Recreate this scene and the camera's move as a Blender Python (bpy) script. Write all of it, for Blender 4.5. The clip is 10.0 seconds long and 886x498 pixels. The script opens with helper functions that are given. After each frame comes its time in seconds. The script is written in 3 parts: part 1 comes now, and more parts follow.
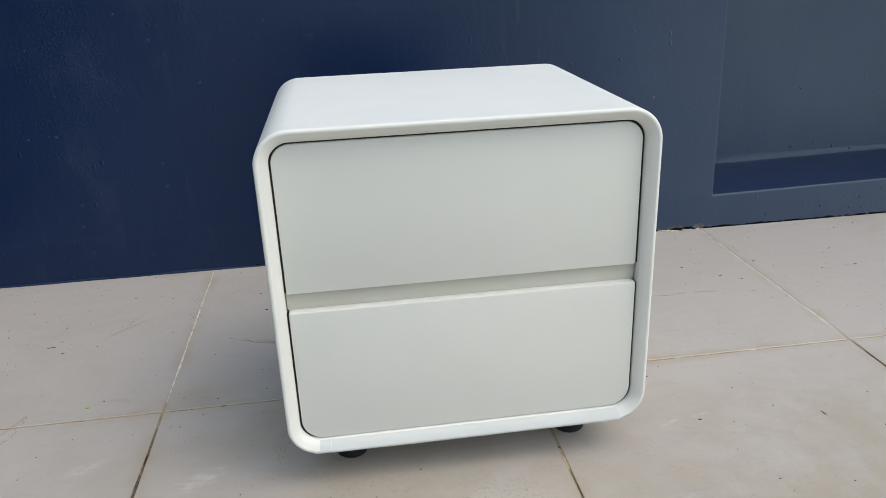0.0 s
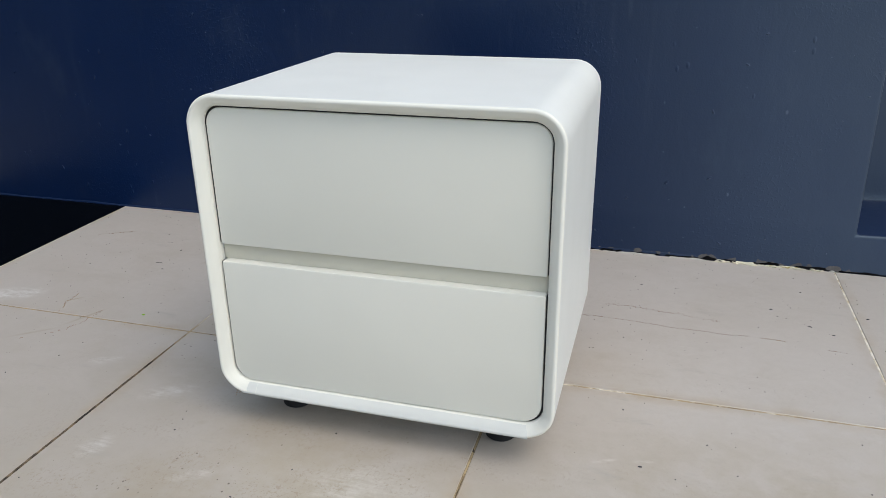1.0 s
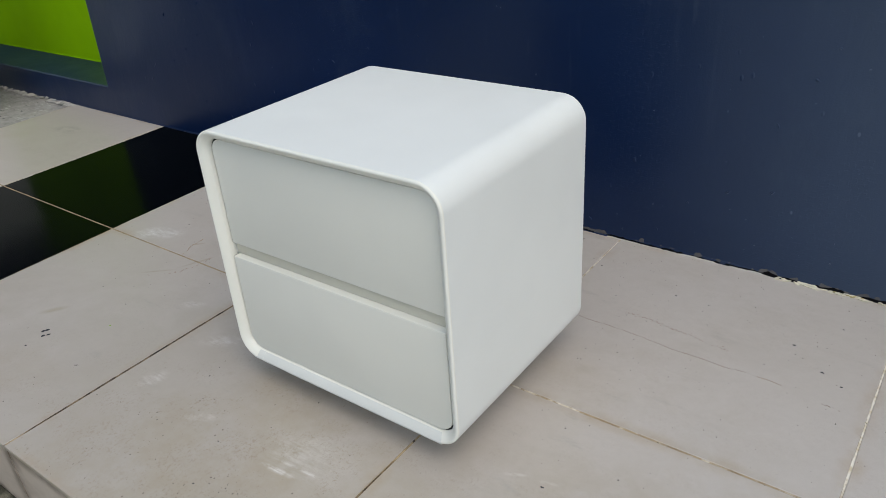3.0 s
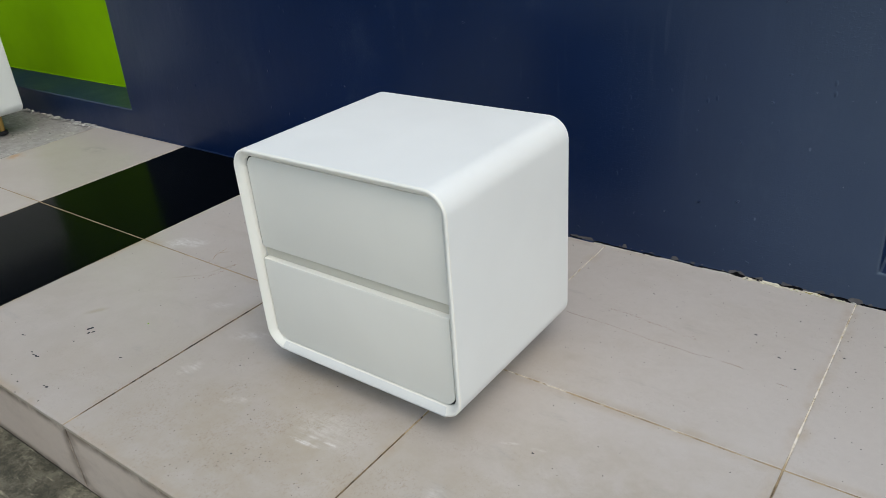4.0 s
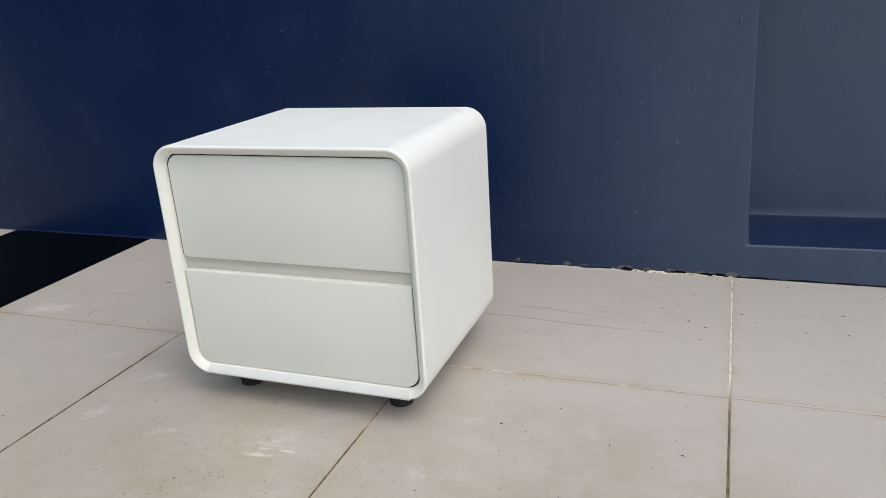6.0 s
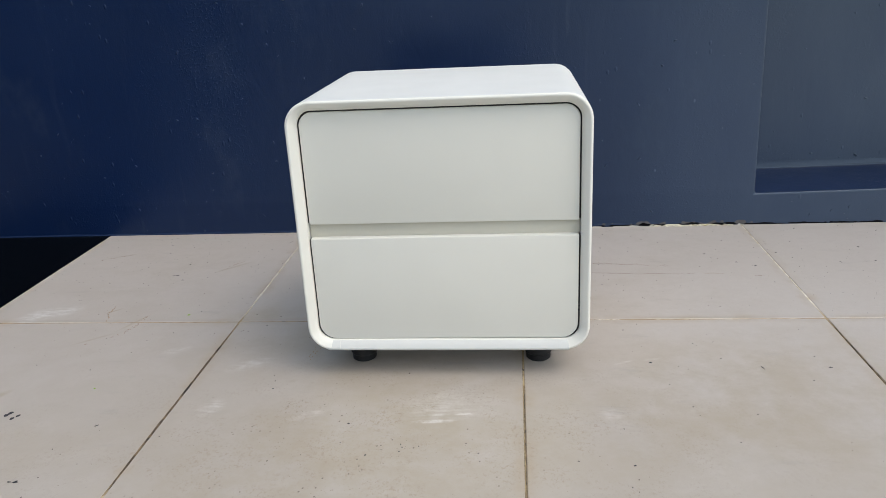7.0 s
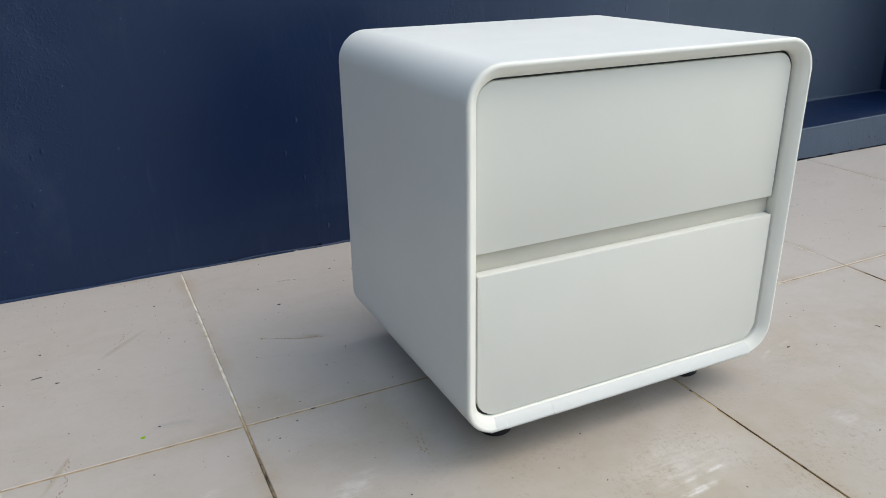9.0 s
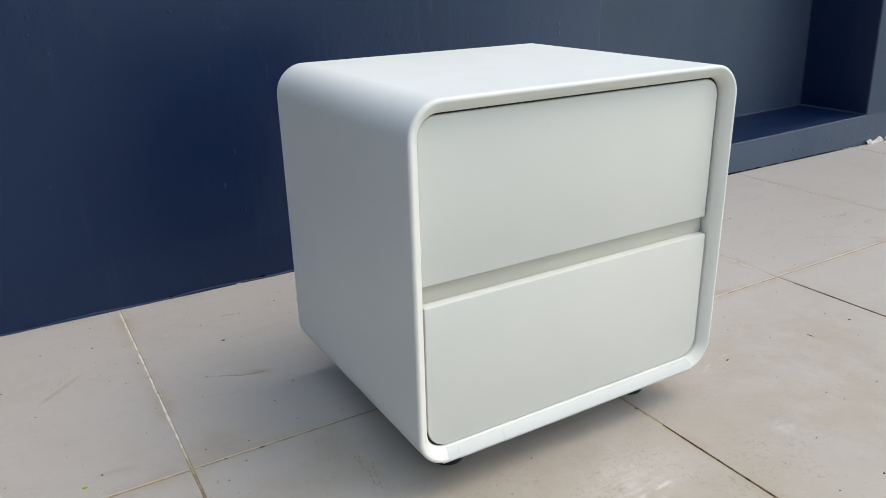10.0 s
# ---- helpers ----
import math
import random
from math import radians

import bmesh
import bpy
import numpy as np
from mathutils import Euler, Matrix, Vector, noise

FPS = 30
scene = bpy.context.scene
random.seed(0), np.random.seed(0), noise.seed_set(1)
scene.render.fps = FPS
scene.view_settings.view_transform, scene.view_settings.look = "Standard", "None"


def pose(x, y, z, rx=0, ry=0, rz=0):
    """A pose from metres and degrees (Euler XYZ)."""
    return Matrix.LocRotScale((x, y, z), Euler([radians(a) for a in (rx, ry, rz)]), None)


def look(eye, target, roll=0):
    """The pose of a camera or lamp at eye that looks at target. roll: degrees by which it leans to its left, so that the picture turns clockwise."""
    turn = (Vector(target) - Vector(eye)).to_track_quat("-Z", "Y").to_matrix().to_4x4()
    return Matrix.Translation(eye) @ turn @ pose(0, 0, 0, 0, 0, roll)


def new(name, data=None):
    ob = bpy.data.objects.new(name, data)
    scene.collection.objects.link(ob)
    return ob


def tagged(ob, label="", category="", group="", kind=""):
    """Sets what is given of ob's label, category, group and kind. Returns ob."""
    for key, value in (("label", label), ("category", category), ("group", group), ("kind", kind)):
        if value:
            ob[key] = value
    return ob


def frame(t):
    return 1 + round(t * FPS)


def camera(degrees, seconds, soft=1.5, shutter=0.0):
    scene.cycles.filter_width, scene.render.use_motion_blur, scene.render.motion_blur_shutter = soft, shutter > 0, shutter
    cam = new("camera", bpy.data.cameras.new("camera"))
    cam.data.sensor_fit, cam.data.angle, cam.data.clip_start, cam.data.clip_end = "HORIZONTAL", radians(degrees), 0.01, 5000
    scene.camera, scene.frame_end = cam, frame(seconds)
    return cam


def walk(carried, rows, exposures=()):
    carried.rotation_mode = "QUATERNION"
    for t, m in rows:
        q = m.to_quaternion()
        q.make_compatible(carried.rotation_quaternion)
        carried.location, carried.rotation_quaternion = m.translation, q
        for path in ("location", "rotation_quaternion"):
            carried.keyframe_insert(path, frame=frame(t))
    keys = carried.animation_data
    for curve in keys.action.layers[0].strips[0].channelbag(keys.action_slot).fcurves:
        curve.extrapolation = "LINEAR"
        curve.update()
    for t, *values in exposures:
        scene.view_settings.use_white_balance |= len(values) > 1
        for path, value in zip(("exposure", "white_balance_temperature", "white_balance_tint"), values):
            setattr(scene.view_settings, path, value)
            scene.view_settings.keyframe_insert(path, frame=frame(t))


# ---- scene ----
cam = camera(60.74, 10.0, soft=0.42)
PATH = [
    (0, (-0.0159, -0.0183, 0.6786), (0.2174, 1.8274, -0.0554), -2.22),
    (0.5, (0.2066, -0.0169, 0.6933), (0.0514, 1.8374, -0.0400), -1.54),
    (1, (0.4699, 0.0099, 0.6686), (-0.0568, 1.7874, -0.0818), -0.74),
    (1.5, (0.6749, 0.0270, 0.6472), (-0.1313, 1.6928, -0.1114), -0.44),
    (2, (0.7683, 0.1674, 0.6447), (-0.1892, 1.7324, -0.1516), -1.06),
    (2.5, (0.8067, 0.2784, 0.7460), (-0.2397, 1.7283, -0.1499), -2.48),
    (3, (0.8969, 0.1699, 0.8793), (-0.1840, 1.5496, -0.0840), -4.23),
    (4.5, (1.0168, -0.0306, 0.9456), (-0.0668, 1.4112, 0.0812), -4.56),
    (5, (1.0047, -0.0921, 0.8580), (-0.0194, 1.4395, 0.0799), -4.35),
    (5.2, (0.9857, -0.1004, 0.8034), (0.0055, 1.4810, 0.0696), -4.10),
    (6.3, (0.6818, -0.2600, 0.7034), (0.1225, 1.5486, 0.0583), -3.61),
    (6.5, (0.5511, -0.3008, 0.6821), (0.0821, 1.5329, 0.0358), -3.47),
    (7, (0.2487, -0.3415, 0.6706), (0.0529, 1.5309, -0.0045), -2.91),
    (7.5, (-0.0085, -0.2636, 0.6472), (0.0747, 1.6025, -0.0675), -2.53),
    (8, (-0.2152, -0.1845, 0.6339), (0.1383, 1.6370, -0.1124), -2.02),
    (8.5, (-0.3918, -0.0290, 0.6069), (0.2267, 1.7151, -0.1518), -1.31),
    (9, (-0.4746, 0.1764, 0.6042), (0.3306, 1.8500, -0.1378), -0.87),
    (9.5, (-0.4896, 0.2228, 0.6013), (0.4161, 1.8575, -0.1112), -0.95),
    (10, (-0.4745, 0.1781, 0.6210), (0.4691, 1.7967, -0.0789), -1.39),
]
EXPOSURES = [(0, 0.01, 6430, 6.5), (1, -0.01, 6430, 6.5), (2, -0.17, 6390, 6), (3, -0.24, 6390, 6), (4.5, -0.06, 6390, 5.9), (5, 0.0, 6410, 6.7), (6.5, 0.07, 6640, 8.4), (7, 0.07, 6550, 8), (7.5, 0.09, 6550, 8.4), (8.5, 0.09, 6450, 6.6), (9, 0.13, 6440, 6.2), (9.5, 0.16, 6450, 6.6), (10, 0.17, 6450, 6.6)]
walk(cam, [(t, look(eye, target, roll)) for t, eye, target, roll in PATH], EXPOSURES)

# ---- light ----
world = bpy.data.worlds.new("sky")
scene.world = world
world.use_nodes = True
wn = world.node_tree.nodes
sky = wn.new("ShaderNodeTexSky")
sky.sky_type, sky.sun_disc = "NISHITA", False
SUN_ELEVATION, SUN_AZIMUTH = radians(60), radians(120)
sky.sun_elevation, sky.sun_rotation = SUN_ELEVATION, SUN_AZIMUTH
sky.air_density, sky.dust_density, sky.ozone_density = 1.0, 5.0, 0.8
world.node_tree.links.new(sky.outputs[0], wn["Background"].inputs[0])
wn["Background"].inputs[1].default_value = 0.15
sun = new("sun", bpy.data.lights.new("sun", "SUN"))
sun.data.energy, sun.data.angle, sun.data.color = 1.8, radians(140), (0.73, 0.88, 1.0)
sun_way = Vector((math.sin(SUN_AZIMUTH) * math.cos(SUN_ELEVATION), math.cos(SUN_AZIMUTH) * math.cos(SUN_ELEVATION), math.sin(SUN_ELEVATION)))
sun.matrix_world = look(sun_way * 20, (0, 0, 0))


# ---- materials ----
class Nodes:
    """A small shorthand for one material's node tree."""

    def __init__(self, name, rough=0.5, metal=0.0):
        self.mat = bpy.data.materials.new(name)
        self.mat.use_nodes = True
        self.tree = self.mat.node_tree
        self.bsdf = self.tree.nodes["Principled BSDF"]
        self.set(self.bsdf.inputs["Roughness"], rough)
        self.set(self.bsdf.inputs["Metallic"], metal)
        self.world = self.tree.nodes.new("ShaderNodeNewGeometry").outputs["Position"]
        self.local = self.tree.nodes.new("ShaderNodeTexCoord").outputs["Object"]
        self.chance = self.tree.nodes.new("ShaderNodeObjectInfo").outputs["Random"]

    def set(self, socket, value):
        if isinstance(value, bpy.types.NodeSocket):
            self.tree.links.new(value, socket)
        elif isinstance(value, (tuple, list)) and len(value) == 3 and socket.type == "RGBA":
            socket.default_value = (*value, 1)
        else:
            socket.default_value = value

    def noise(self, where, scale, detail=3.0, rough=0.55, warp=0.0):
        n = self.tree.nodes.new("ShaderNodeTexNoise")
        self.set(n.inputs["Vector"], where)
        n.inputs["Scale"].default_value, n.inputs["Detail"].default_value = scale, detail
        n.inputs["Roughness"].default_value, n.inputs["Distortion"].default_value = rough, warp
        return n.outputs["Fac"]

    def cells(self, where, scale, feature="F1"):
        n = self.tree.nodes.new("ShaderNodeTexVoronoi")
        n.feature = feature
        self.set(n.inputs["Vector"], where)
        n.inputs["Scale"].default_value = scale
        return n.outputs["Distance"]

    def scaled(self, where, scale, shift=(0, 0, 0), turn=0.0):
        n = self.tree.nodes.new("ShaderNodeMapping")
        self.set(n.inputs["Vector"], where)
        n.inputs["Scale"].default_value, n.inputs["Location"].default_value = scale, shift
        n.inputs["Rotation"].default_value = (0, 0, radians(turn))
        return n.outputs[0]

    def ramp(self, value, low, high, a=0.0, b=1.0):
        n = self.tree.nodes.new("ShaderNodeMapRange")
        n.interpolation_type = "SMOOTHSTEP"
        for socket, v in zip(n.inputs, (value, low, high, a, b)):
            self.set(socket, v)
        return n.outputs[0]

    def calc(self, op, a, b=0.0):
        n = self.tree.nodes.new("ShaderNodeMath")
        n.operation = op
        self.set(n.inputs[0], a), self.set(n.inputs[1], b)
        return n.outputs[0]

    def mix(self, fac, a, b):
        n = self.tree.nodes.new("ShaderNodeMix")
        n.data_type = "RGBA"
        self.set(n.inputs[0], fac), self.set(n.inputs[6], a), self.set(n.inputs[7], b)
        return n.outputs[2]

    def spot(self, x, y, wide, long, turn, where=None):
        """1 in the middle of an oval patch of the ground, 0 outside it."""
        c, s = math.cos(radians(turn)), math.sin(radians(turn))
        n = self.tree.nodes.new("ShaderNodeVectorMath")
        n.operation = "SUBTRACT"
        self.set(n.inputs[0], where or self.world)
        n.inputs[1].default_value = (x, y, 0)
        m = self.scaled(n.outputs[0], (1, 1, 0), turn=-turn)
        k = self.scaled(m, (1 / wide, 1 / long, 0))
        d = self.tree.nodes.new("ShaderNodeVectorMath")
        d.operation = "LENGTH"
        self.set(d.inputs[0], k)
        return self.ramp(d.outputs["Value"], 1.0, 0.15)

    def bump(self, height, strength, distance=0.002, after=None):
        n = self.tree.nodes.new("ShaderNodeBump")
        n.inputs["Strength"].default_value, n.inputs["Distance"].default_value = strength, distance
        self.set(n.inputs["Height"], height)
        if after:
            self.set(n.inputs["Normal"], after)
        return n.outputs[0]

    def done(self, colour, normal=None, rough=None):
        self.set(self.bsdf.inputs["Base Color"], colour)
        if normal:
            self.set(self.bsdf.inputs["Normal"], normal)
        if rough is not None:
            self.set(self.bsdf.inputs["Roughness"], rough)
        return self.mat


PITCH, SEAM_X, SEAM_Y = 0.6, -0.344, 1.08


def lacquer(name, colour, rough=0.42):
    m = Nodes(name)
    m.bsdf.inputs["Specular IOR Level"].default_value = 0.2
    cloud = m.noise(m.local, 5.0, 2)
    col = m.mix(m.ramp(cloud, 0.3, 0.7), colour, tuple(c * 0.965 for c in colour))
    fine = m.bump(m.noise(m.local, 900, 2), 0.04, 0.0004)
    return m.done(col, fine, m.ramp(m.noise(m.local, 14, 3), 0.3, 0.7, rough - 0.04, rough + 0.05))


def wall_paint(name, colour, worn, rough=0.35, gloss=0.46, relief=1.0, painted_sheen=0.0):
    """Satin paint on hand-trowelled render: drag marks, pale specks, patches of grit painted over."""
    m = Nodes(name)
    m.bsdf.inputs["Specular IOR Level"].default_value = gloss
    m.bsdf.inputs["Specular Tint"].default_value = (0.78, 0.93, 1.0, 1.0)
    big = m.noise(m.world, 1.7, 4, 0.6)
    col = m.mix(m.ramp(big, 0.3, 0.72), colour, tuple(c * 1.2 for c in colour))
    streak = m.noise(m.scaled(m.world, (9, 9, 0.8)), 3.0, 4, 0.65)
    col = m.mix(m.calc("MULTIPLY", m.ramp(streak, 0.56, 0.78), 0.07), col, worn)
    drag = m.ramp(m.noise(m.scaled(m.world, (30, 30, 3.2), (2, 0, 1)), 1.0, 3, 0.5), 0.70, 0.78)
    col = m.mix(m.calc("MULTIPLY", drag, 0.10), col, worn)
    rubbed = m.calc("MULTIPLY", m.ramp(m.noise(m.scaled(m.world, (1, 1, 0.6), (4, 0, 2)), 5, 5, 0.7), 0.56, 0.75), 0.10)
    col = m.mix(rubbed, col, worn)
    # Reflected sheen put into the colour: paler towards the right.
    if painted_sheen:
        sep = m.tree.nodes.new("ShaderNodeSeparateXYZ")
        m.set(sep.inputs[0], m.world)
        sheen_mask = m.calc("MULTIPLY", m.ramp(sep.outputs[0], 0.15, 1.30), m.ramp(m.noise(m.scaled(m.world, (1, 1, 0.5)), 2.3, 5, 0.6), 0.2, 0.75, 0.6, 1.0))
        col = m.mix(m.calc("MULTIPLY", sheen_mask, painted_sheen), col, worn)
    specks = m.ramp(m.cells(m.scaled(m.world, (1, 1, 0.6)), 6.5), 0.024, 0.012)
    broken = m.ramp(m.noise(m.world, 21, 1), 0.5, 0.56)
    col = m.mix(m.calc("MULTIPLY", m.calc("MULTIPLY", specks, broken), 0.2), col, tuple(min(1, c * 2 + 0.08) for c in worn))
    skin_bump = m.bump(m.noise(m.world, 240, 3, 0.6), 0.15 * relief, 0.002)
    trowel = m.bump(m.noise(m.scaled(m.world, (1, 1, 0.5)), 7, 5, 0.6, 0.4), 0.19 * relief, 0.012, skin_bump)
    patches = m.ramp(m.noise(m.scaled(m.world, (1, 1, 0.7)), 3.2, 4, 0.6), 0.47, 0.62)
    pimples = m.calc("MULTIPLY", m.ramp(m.noise(m.world, 150, 2, 0.5), 0.52, 0.70), patches)
    grit = m.bump(pimples, 0.24 * relief, 0.0020, trowel)
    nibs = m.calc("MULTIPLY", m.ramp(m.cells(m.scaled(m.world, (1, 1, 0.55)), 34), 0.15, 0.03), m.ramp(m.noise(m.world, 6, 2), 0.5, 0.6))
    lumps = m.bump(nibs, 0.45 * relief, 0.003, grit)
    return m.done(col, lumps, m.ramp(m.noise(m.world, 4, 4), 0.3, 0.7, rough - 0.05, rough + 0.06))


def tile_face(name, pale, warm, rough=0.3, dirty=True, gloss_level=0.5, soil=0.0):
    m = Nodes(name)
    m.bsdf.inputs["Specular IOR Level"].default_value = gloss_level
    cloud = m.noise(m.world, 1.6, 3, 0.5, 0.3)
    col = m.mix(m.ramp(cloud, 0.25, 0.75), pale, warm)
    col = m.mix(m.calc("MULTIPLY", m.chance, 0.25), col, tuple(c * 0.93 for c in warm))
    haze = m.noise(m.scaled(m.world, (1, 1.6, 1), turn=15), 6, 6, 0.6, 0.2)
    col = m.mix(m.ramp(haze, 0.25, 0.85, 0.0, 0.12), col, tuple(c * 0.78 for c in warm))
    gloss = m.ramp(m.noise(m.world, 2.5, 2), 0.3, 0.7, rough - 0.02, rough + 0.03)
    mottle = m.noise(m.world, 55, 5, 0.7)
    col = m.mix(m.ramp(mottle, 0.3, 0.75, 0.0, 0.15), col, tuple(c * 0.7 for c in warm))
    grain = m.noise(m.world, 650, 2, 0.6)
    col = m.mix(m.ramp(grain, 0.34, 0.70, 0.0, 0.13), col, tuple(c * 0.62 for c in warm))
    if soil:
        sep = m.tree.nodes.new("ShaderNodeSeparateXYZ")
        m.set(sep.inputs[0], m.local)
        ends = m.calc("MAXIMUM", m.ramp(m.calc("ABSOLUTE", sep.outputs[0]), 0.262, 0.299), m.ramp(m.calc("ABSOLUTE", sep.outputs[1]), 0.055, 0.080))
        smudge = m.calc("MULTIPLY", ends, m.ramp(m.noise(m.world, 13, 5, 0.7), 0.30, 0.58))
        col = m.mix(m.calc("MULTIPLY", smudge, soil), col, (0.13, 0.095, 0.07))
        col = m.mix(m.ramp(m.noise(m.scaled(m.world, (1, 1, 2.5)), 7, 5, 0.7), 0.48, 0.75, 0.0, 0.4), col, (0.30, 0.24, 0.19))
    if dirty:
        scratch = m.ramp(m.noise(m.scaled(m.world, (14, 170, 1), turn=28), 1.0, 3, 0.5), 0.66, 0.74)
        col = m.mix(m.calc("MULTIPLY", scratch, m.ramp(m.noise(m.world, 5, 2), 0.5, 0.7, 0.0, 0.22)), col, (0.74, 0.73, 0.71))
        # Uneven floor light painted into the tiles: darker towards the front left.
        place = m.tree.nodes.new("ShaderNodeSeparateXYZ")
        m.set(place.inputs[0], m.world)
        light_falloff = m.ramp(m.calc("ADD", place.outputs[1], m.calc("MULTIPLY", place.outputs[0], 0.3)), 1.40, 0.42)
        col = m.mix(m.calc("MULTIPLY", light_falloff, m.ramp(m.noise(m.world, 4.5, 5, 0.65, 0.4), 0.25, 0.70, 0.50, 1.0)), col, (0.392, 0.353, 0.310))
        soiled = m.calc("MULTIPLY", m.ramp(m.noise(m.world, 2.6, 3, 0.5), 0.36, 0.66), m.ramp(m.noise(m.scaled(m.world, (1, 1.5, 1), (3, 1, 0), turn=20), 9, 6, 0.68, 0.6), 0.40, 0.72))
        col = m.mix(m.calc("MULTIPLY", soiled, 0.34), col, (0.36, 0.32, 0.262))
        fine = m.ramp(m.noise(m.world, 34, 6, 0.75), 0.35, 0.75)
        broad = m.ramp(m.noise(m.world, 8, 5, 0.65), 0.3, 0.7)
        for x, y, w, l, turn, strength in ((0.05, 0.6, 0.85, 0.34, 3, 0.36), (0.75, 0.74, 0.75, 0.36, 0, 0.36), (0.0, 0.62, 0.40, 0.26, 8, 0.5), (0.07, 0.86, 0.34, 0.15, 0, 0.42), (0.62, 0.84, 0.40, 0.30, 20, 0.34), (0.4, 1.15, 0.14, 0.2, 0, 0.25), (-2.0, 1.35, 0.12, 0.05, 30, 0.3), (-0.69, 0.77, 0.04, 0.014, 55, 0.8), (-0.145, 0.93, 0.02, 0.035, 0, 0.7), (-0.2, 0.95, 0.24, 0.17, 0, 0.45), (-0.3, 1.12, 0.12, 0.06, 20, 0.5), (-0.19, 1.29, 0.04, 0.012, -20, 0.8), (-0.48, 1.4, 0.09, 0.008, 45, 0.6), (-0.158, 0.829, 0.014, 0.01, 20, 0.7), (-0.578, 1.08, 0.06, 0.006, 66, 1.0), (-0.63, 1.0, 0.055, 0.006, 40, 0.9), (-0.656, 1.14, 0.028, 0.004, 48, 1.1), (-0.82, 1.497, 0.06, 0.006, 28, 0.8), (-0.55, 0.62, 0.2, 0.14, 0, 0.25), (-0.16, 1.05, 0.05, 0.14, 10, 0.35)):
            stain = m.calc("MULTIPLY", m.spot(x, y, w, l, turn), m.calc("ADD", m.calc("MULTIPLY", fine, 0.35), broad))
            col = m.mix(m.calc("MINIMUM", m.calc("MULTIPLY", stain, strength * 1.1), 0.8), col, (0.35, 0.298, 0.222))
        for x, y, w, l, turn, strength in ((0.108, 0.701, 0.034, 0.0055, 6, 1.0), (0.146, 0.722, 0.048, 0.0028, 4, 0.9), (0.13, 0.745, 0.075, 0.045, 5, 0.34), (-0.275, 0.737, 0.02, 0.03, -20, 0.55), (-0.43, 0.948, 0.03, 0.012, 28, 0.55), (0.1, 0.755, 0.05, 0.035, 20, 0.14), (0.435, 0.897, 0.018, 0.004, 25, 0.5), (0.395, 0.727, 0.02, 0.02, 0, 0.4), (-0.10, 0.72, 0.04, 0.012, 30, 0.35), (-0.258, 0.89, 0.045, 0.018, 30, 0.5), (-0.82, 1.12, 0.03, 0.05, -50, 1.0), (-0.77, 1.14, 0.022, 0.035, -50, 0.9), (0.49, 0.91, 0.02, 0.004, 20, 0.35), (0.13, 0.79, 0.04, 0.012, 40, 0.2)):
            brushed = m.ramp(m.calc("ADD", m.calc("MULTIPLY", m.noise(m.scaled(m.world, (22, 150, 1), turn=-turn), 1.0, 5, 0.7), 0.5), m.calc("MULTIPLY", m.noise(m.world, 38, 5, 0.7), 0.5)), 0.40, 0.66)
            smear = m.calc("MULTIPLY", m.spot(x, y, w * 1.4, l * 1.4, turn), brushed)
            col = m.mix(m.calc("MULTIPLY", smear, strength), col, (0.70, 0.69, 0.67))
        sep = m.tree.nodes.new("ShaderNodeSeparateXYZ")
        m.set(sep.inputs[0], m.world)
        near = None
        for axis, seam in ((0, SEAM_X), (1, SEAM_Y)):
            along = m.calc("DIVIDE", m.calc("SUBTRACT", sep.outputs[axis], seam - PITCH / 2), PITCH)
            far = m.calc("ABSOLUTE", m.calc("SUBTRACT", m.calc("FRACT", along), 0.5))
            edge = m.ramp(far, 0.045, 0.004)
            near = m.calc("MAXIMUM", near, edge) if near else edge
        seep = m.calc("MULTIPLY", near, m.ramp(m.noise(m.world, 7, 4, 0.65), 0.4, 0.7))
        col = m.mix(m.calc("MULTIPLY", seep, 0.55), col, (0.35, 0.262, 0.16))
        blotch = m.calc("MULTIPLY", m.spot(-1.862, 1.482, 0.10, 0.045, 10), m.ramp(m.noise(m.world, 18, 4, 0.6), 0.38, 0.62))
        col = m.mix(m.calc("MULTIPLY", blotch, 0.55), col, (0.16, 0.15, 0.14))
        ring = m.calc("MULTIPLY", m.spot(1.345, 1.225, 0.05, 0.06, 0), m.ramp(m.calc("ABSOLUTE", m.calc("SUBTRACT", m.noise(m.world, 12, 2), 0.5)), 0.035, 0.008))
        col = m.mix(m.calc("MULTIPLY", ring, 0.6), col, (0.17, 0.17, 0.17))
        wisp = m.ramp(m.noise(m.scaled(m.world, (7, 26, 1), turn=35), 1.0, 6, 0.7), 0.56, 0.74)
        col = m.mix(m.calc("MULTIPLY", wisp, m.ramp(m.noise(m.world, 3.1, 3), 0.40, 0.60, 0.0, 0.40)), col, (0.30, 0.285, 0.27))
        worn = m.spot(0.05, 0.63, 0.75, 0.36, 6)
        leather = m.ramp(m.noise(m.scaled(m.world, (1.25, 1, 1), turn=12), 130, 4, 0.75, 0.3), 0.50, 0.66)
        patchy = m.calc("MULTIPLY", m.ramp(m.noise(m.world, 11, 4, 0.65), 0.42, 0.62), m.calc("ADD", m.calc("MULTIPLY", worn, 0.5), 0.13))
        col = m.mix(m.calc("MULTIPLY", leather, patchy), col, (0.28, 0.22, 0.16))
        rusty = m.calc("MULTIPLY", m.spot(-2.115, 1.285, 0.06, 0.045, 10), m.ramp(m.noise(m.world, 22, 4, 0.6), 0.35, 0.6))
        col = m.mix(m.calc("MULTIPLY", rusty, 0.75), col, (0.42, 0.24, 0.09))
        pits = m.ramp(m.cells(m.scaled(m.world, (1.2, 1, 0), turn=-20), 75), 0.15, 0.10)
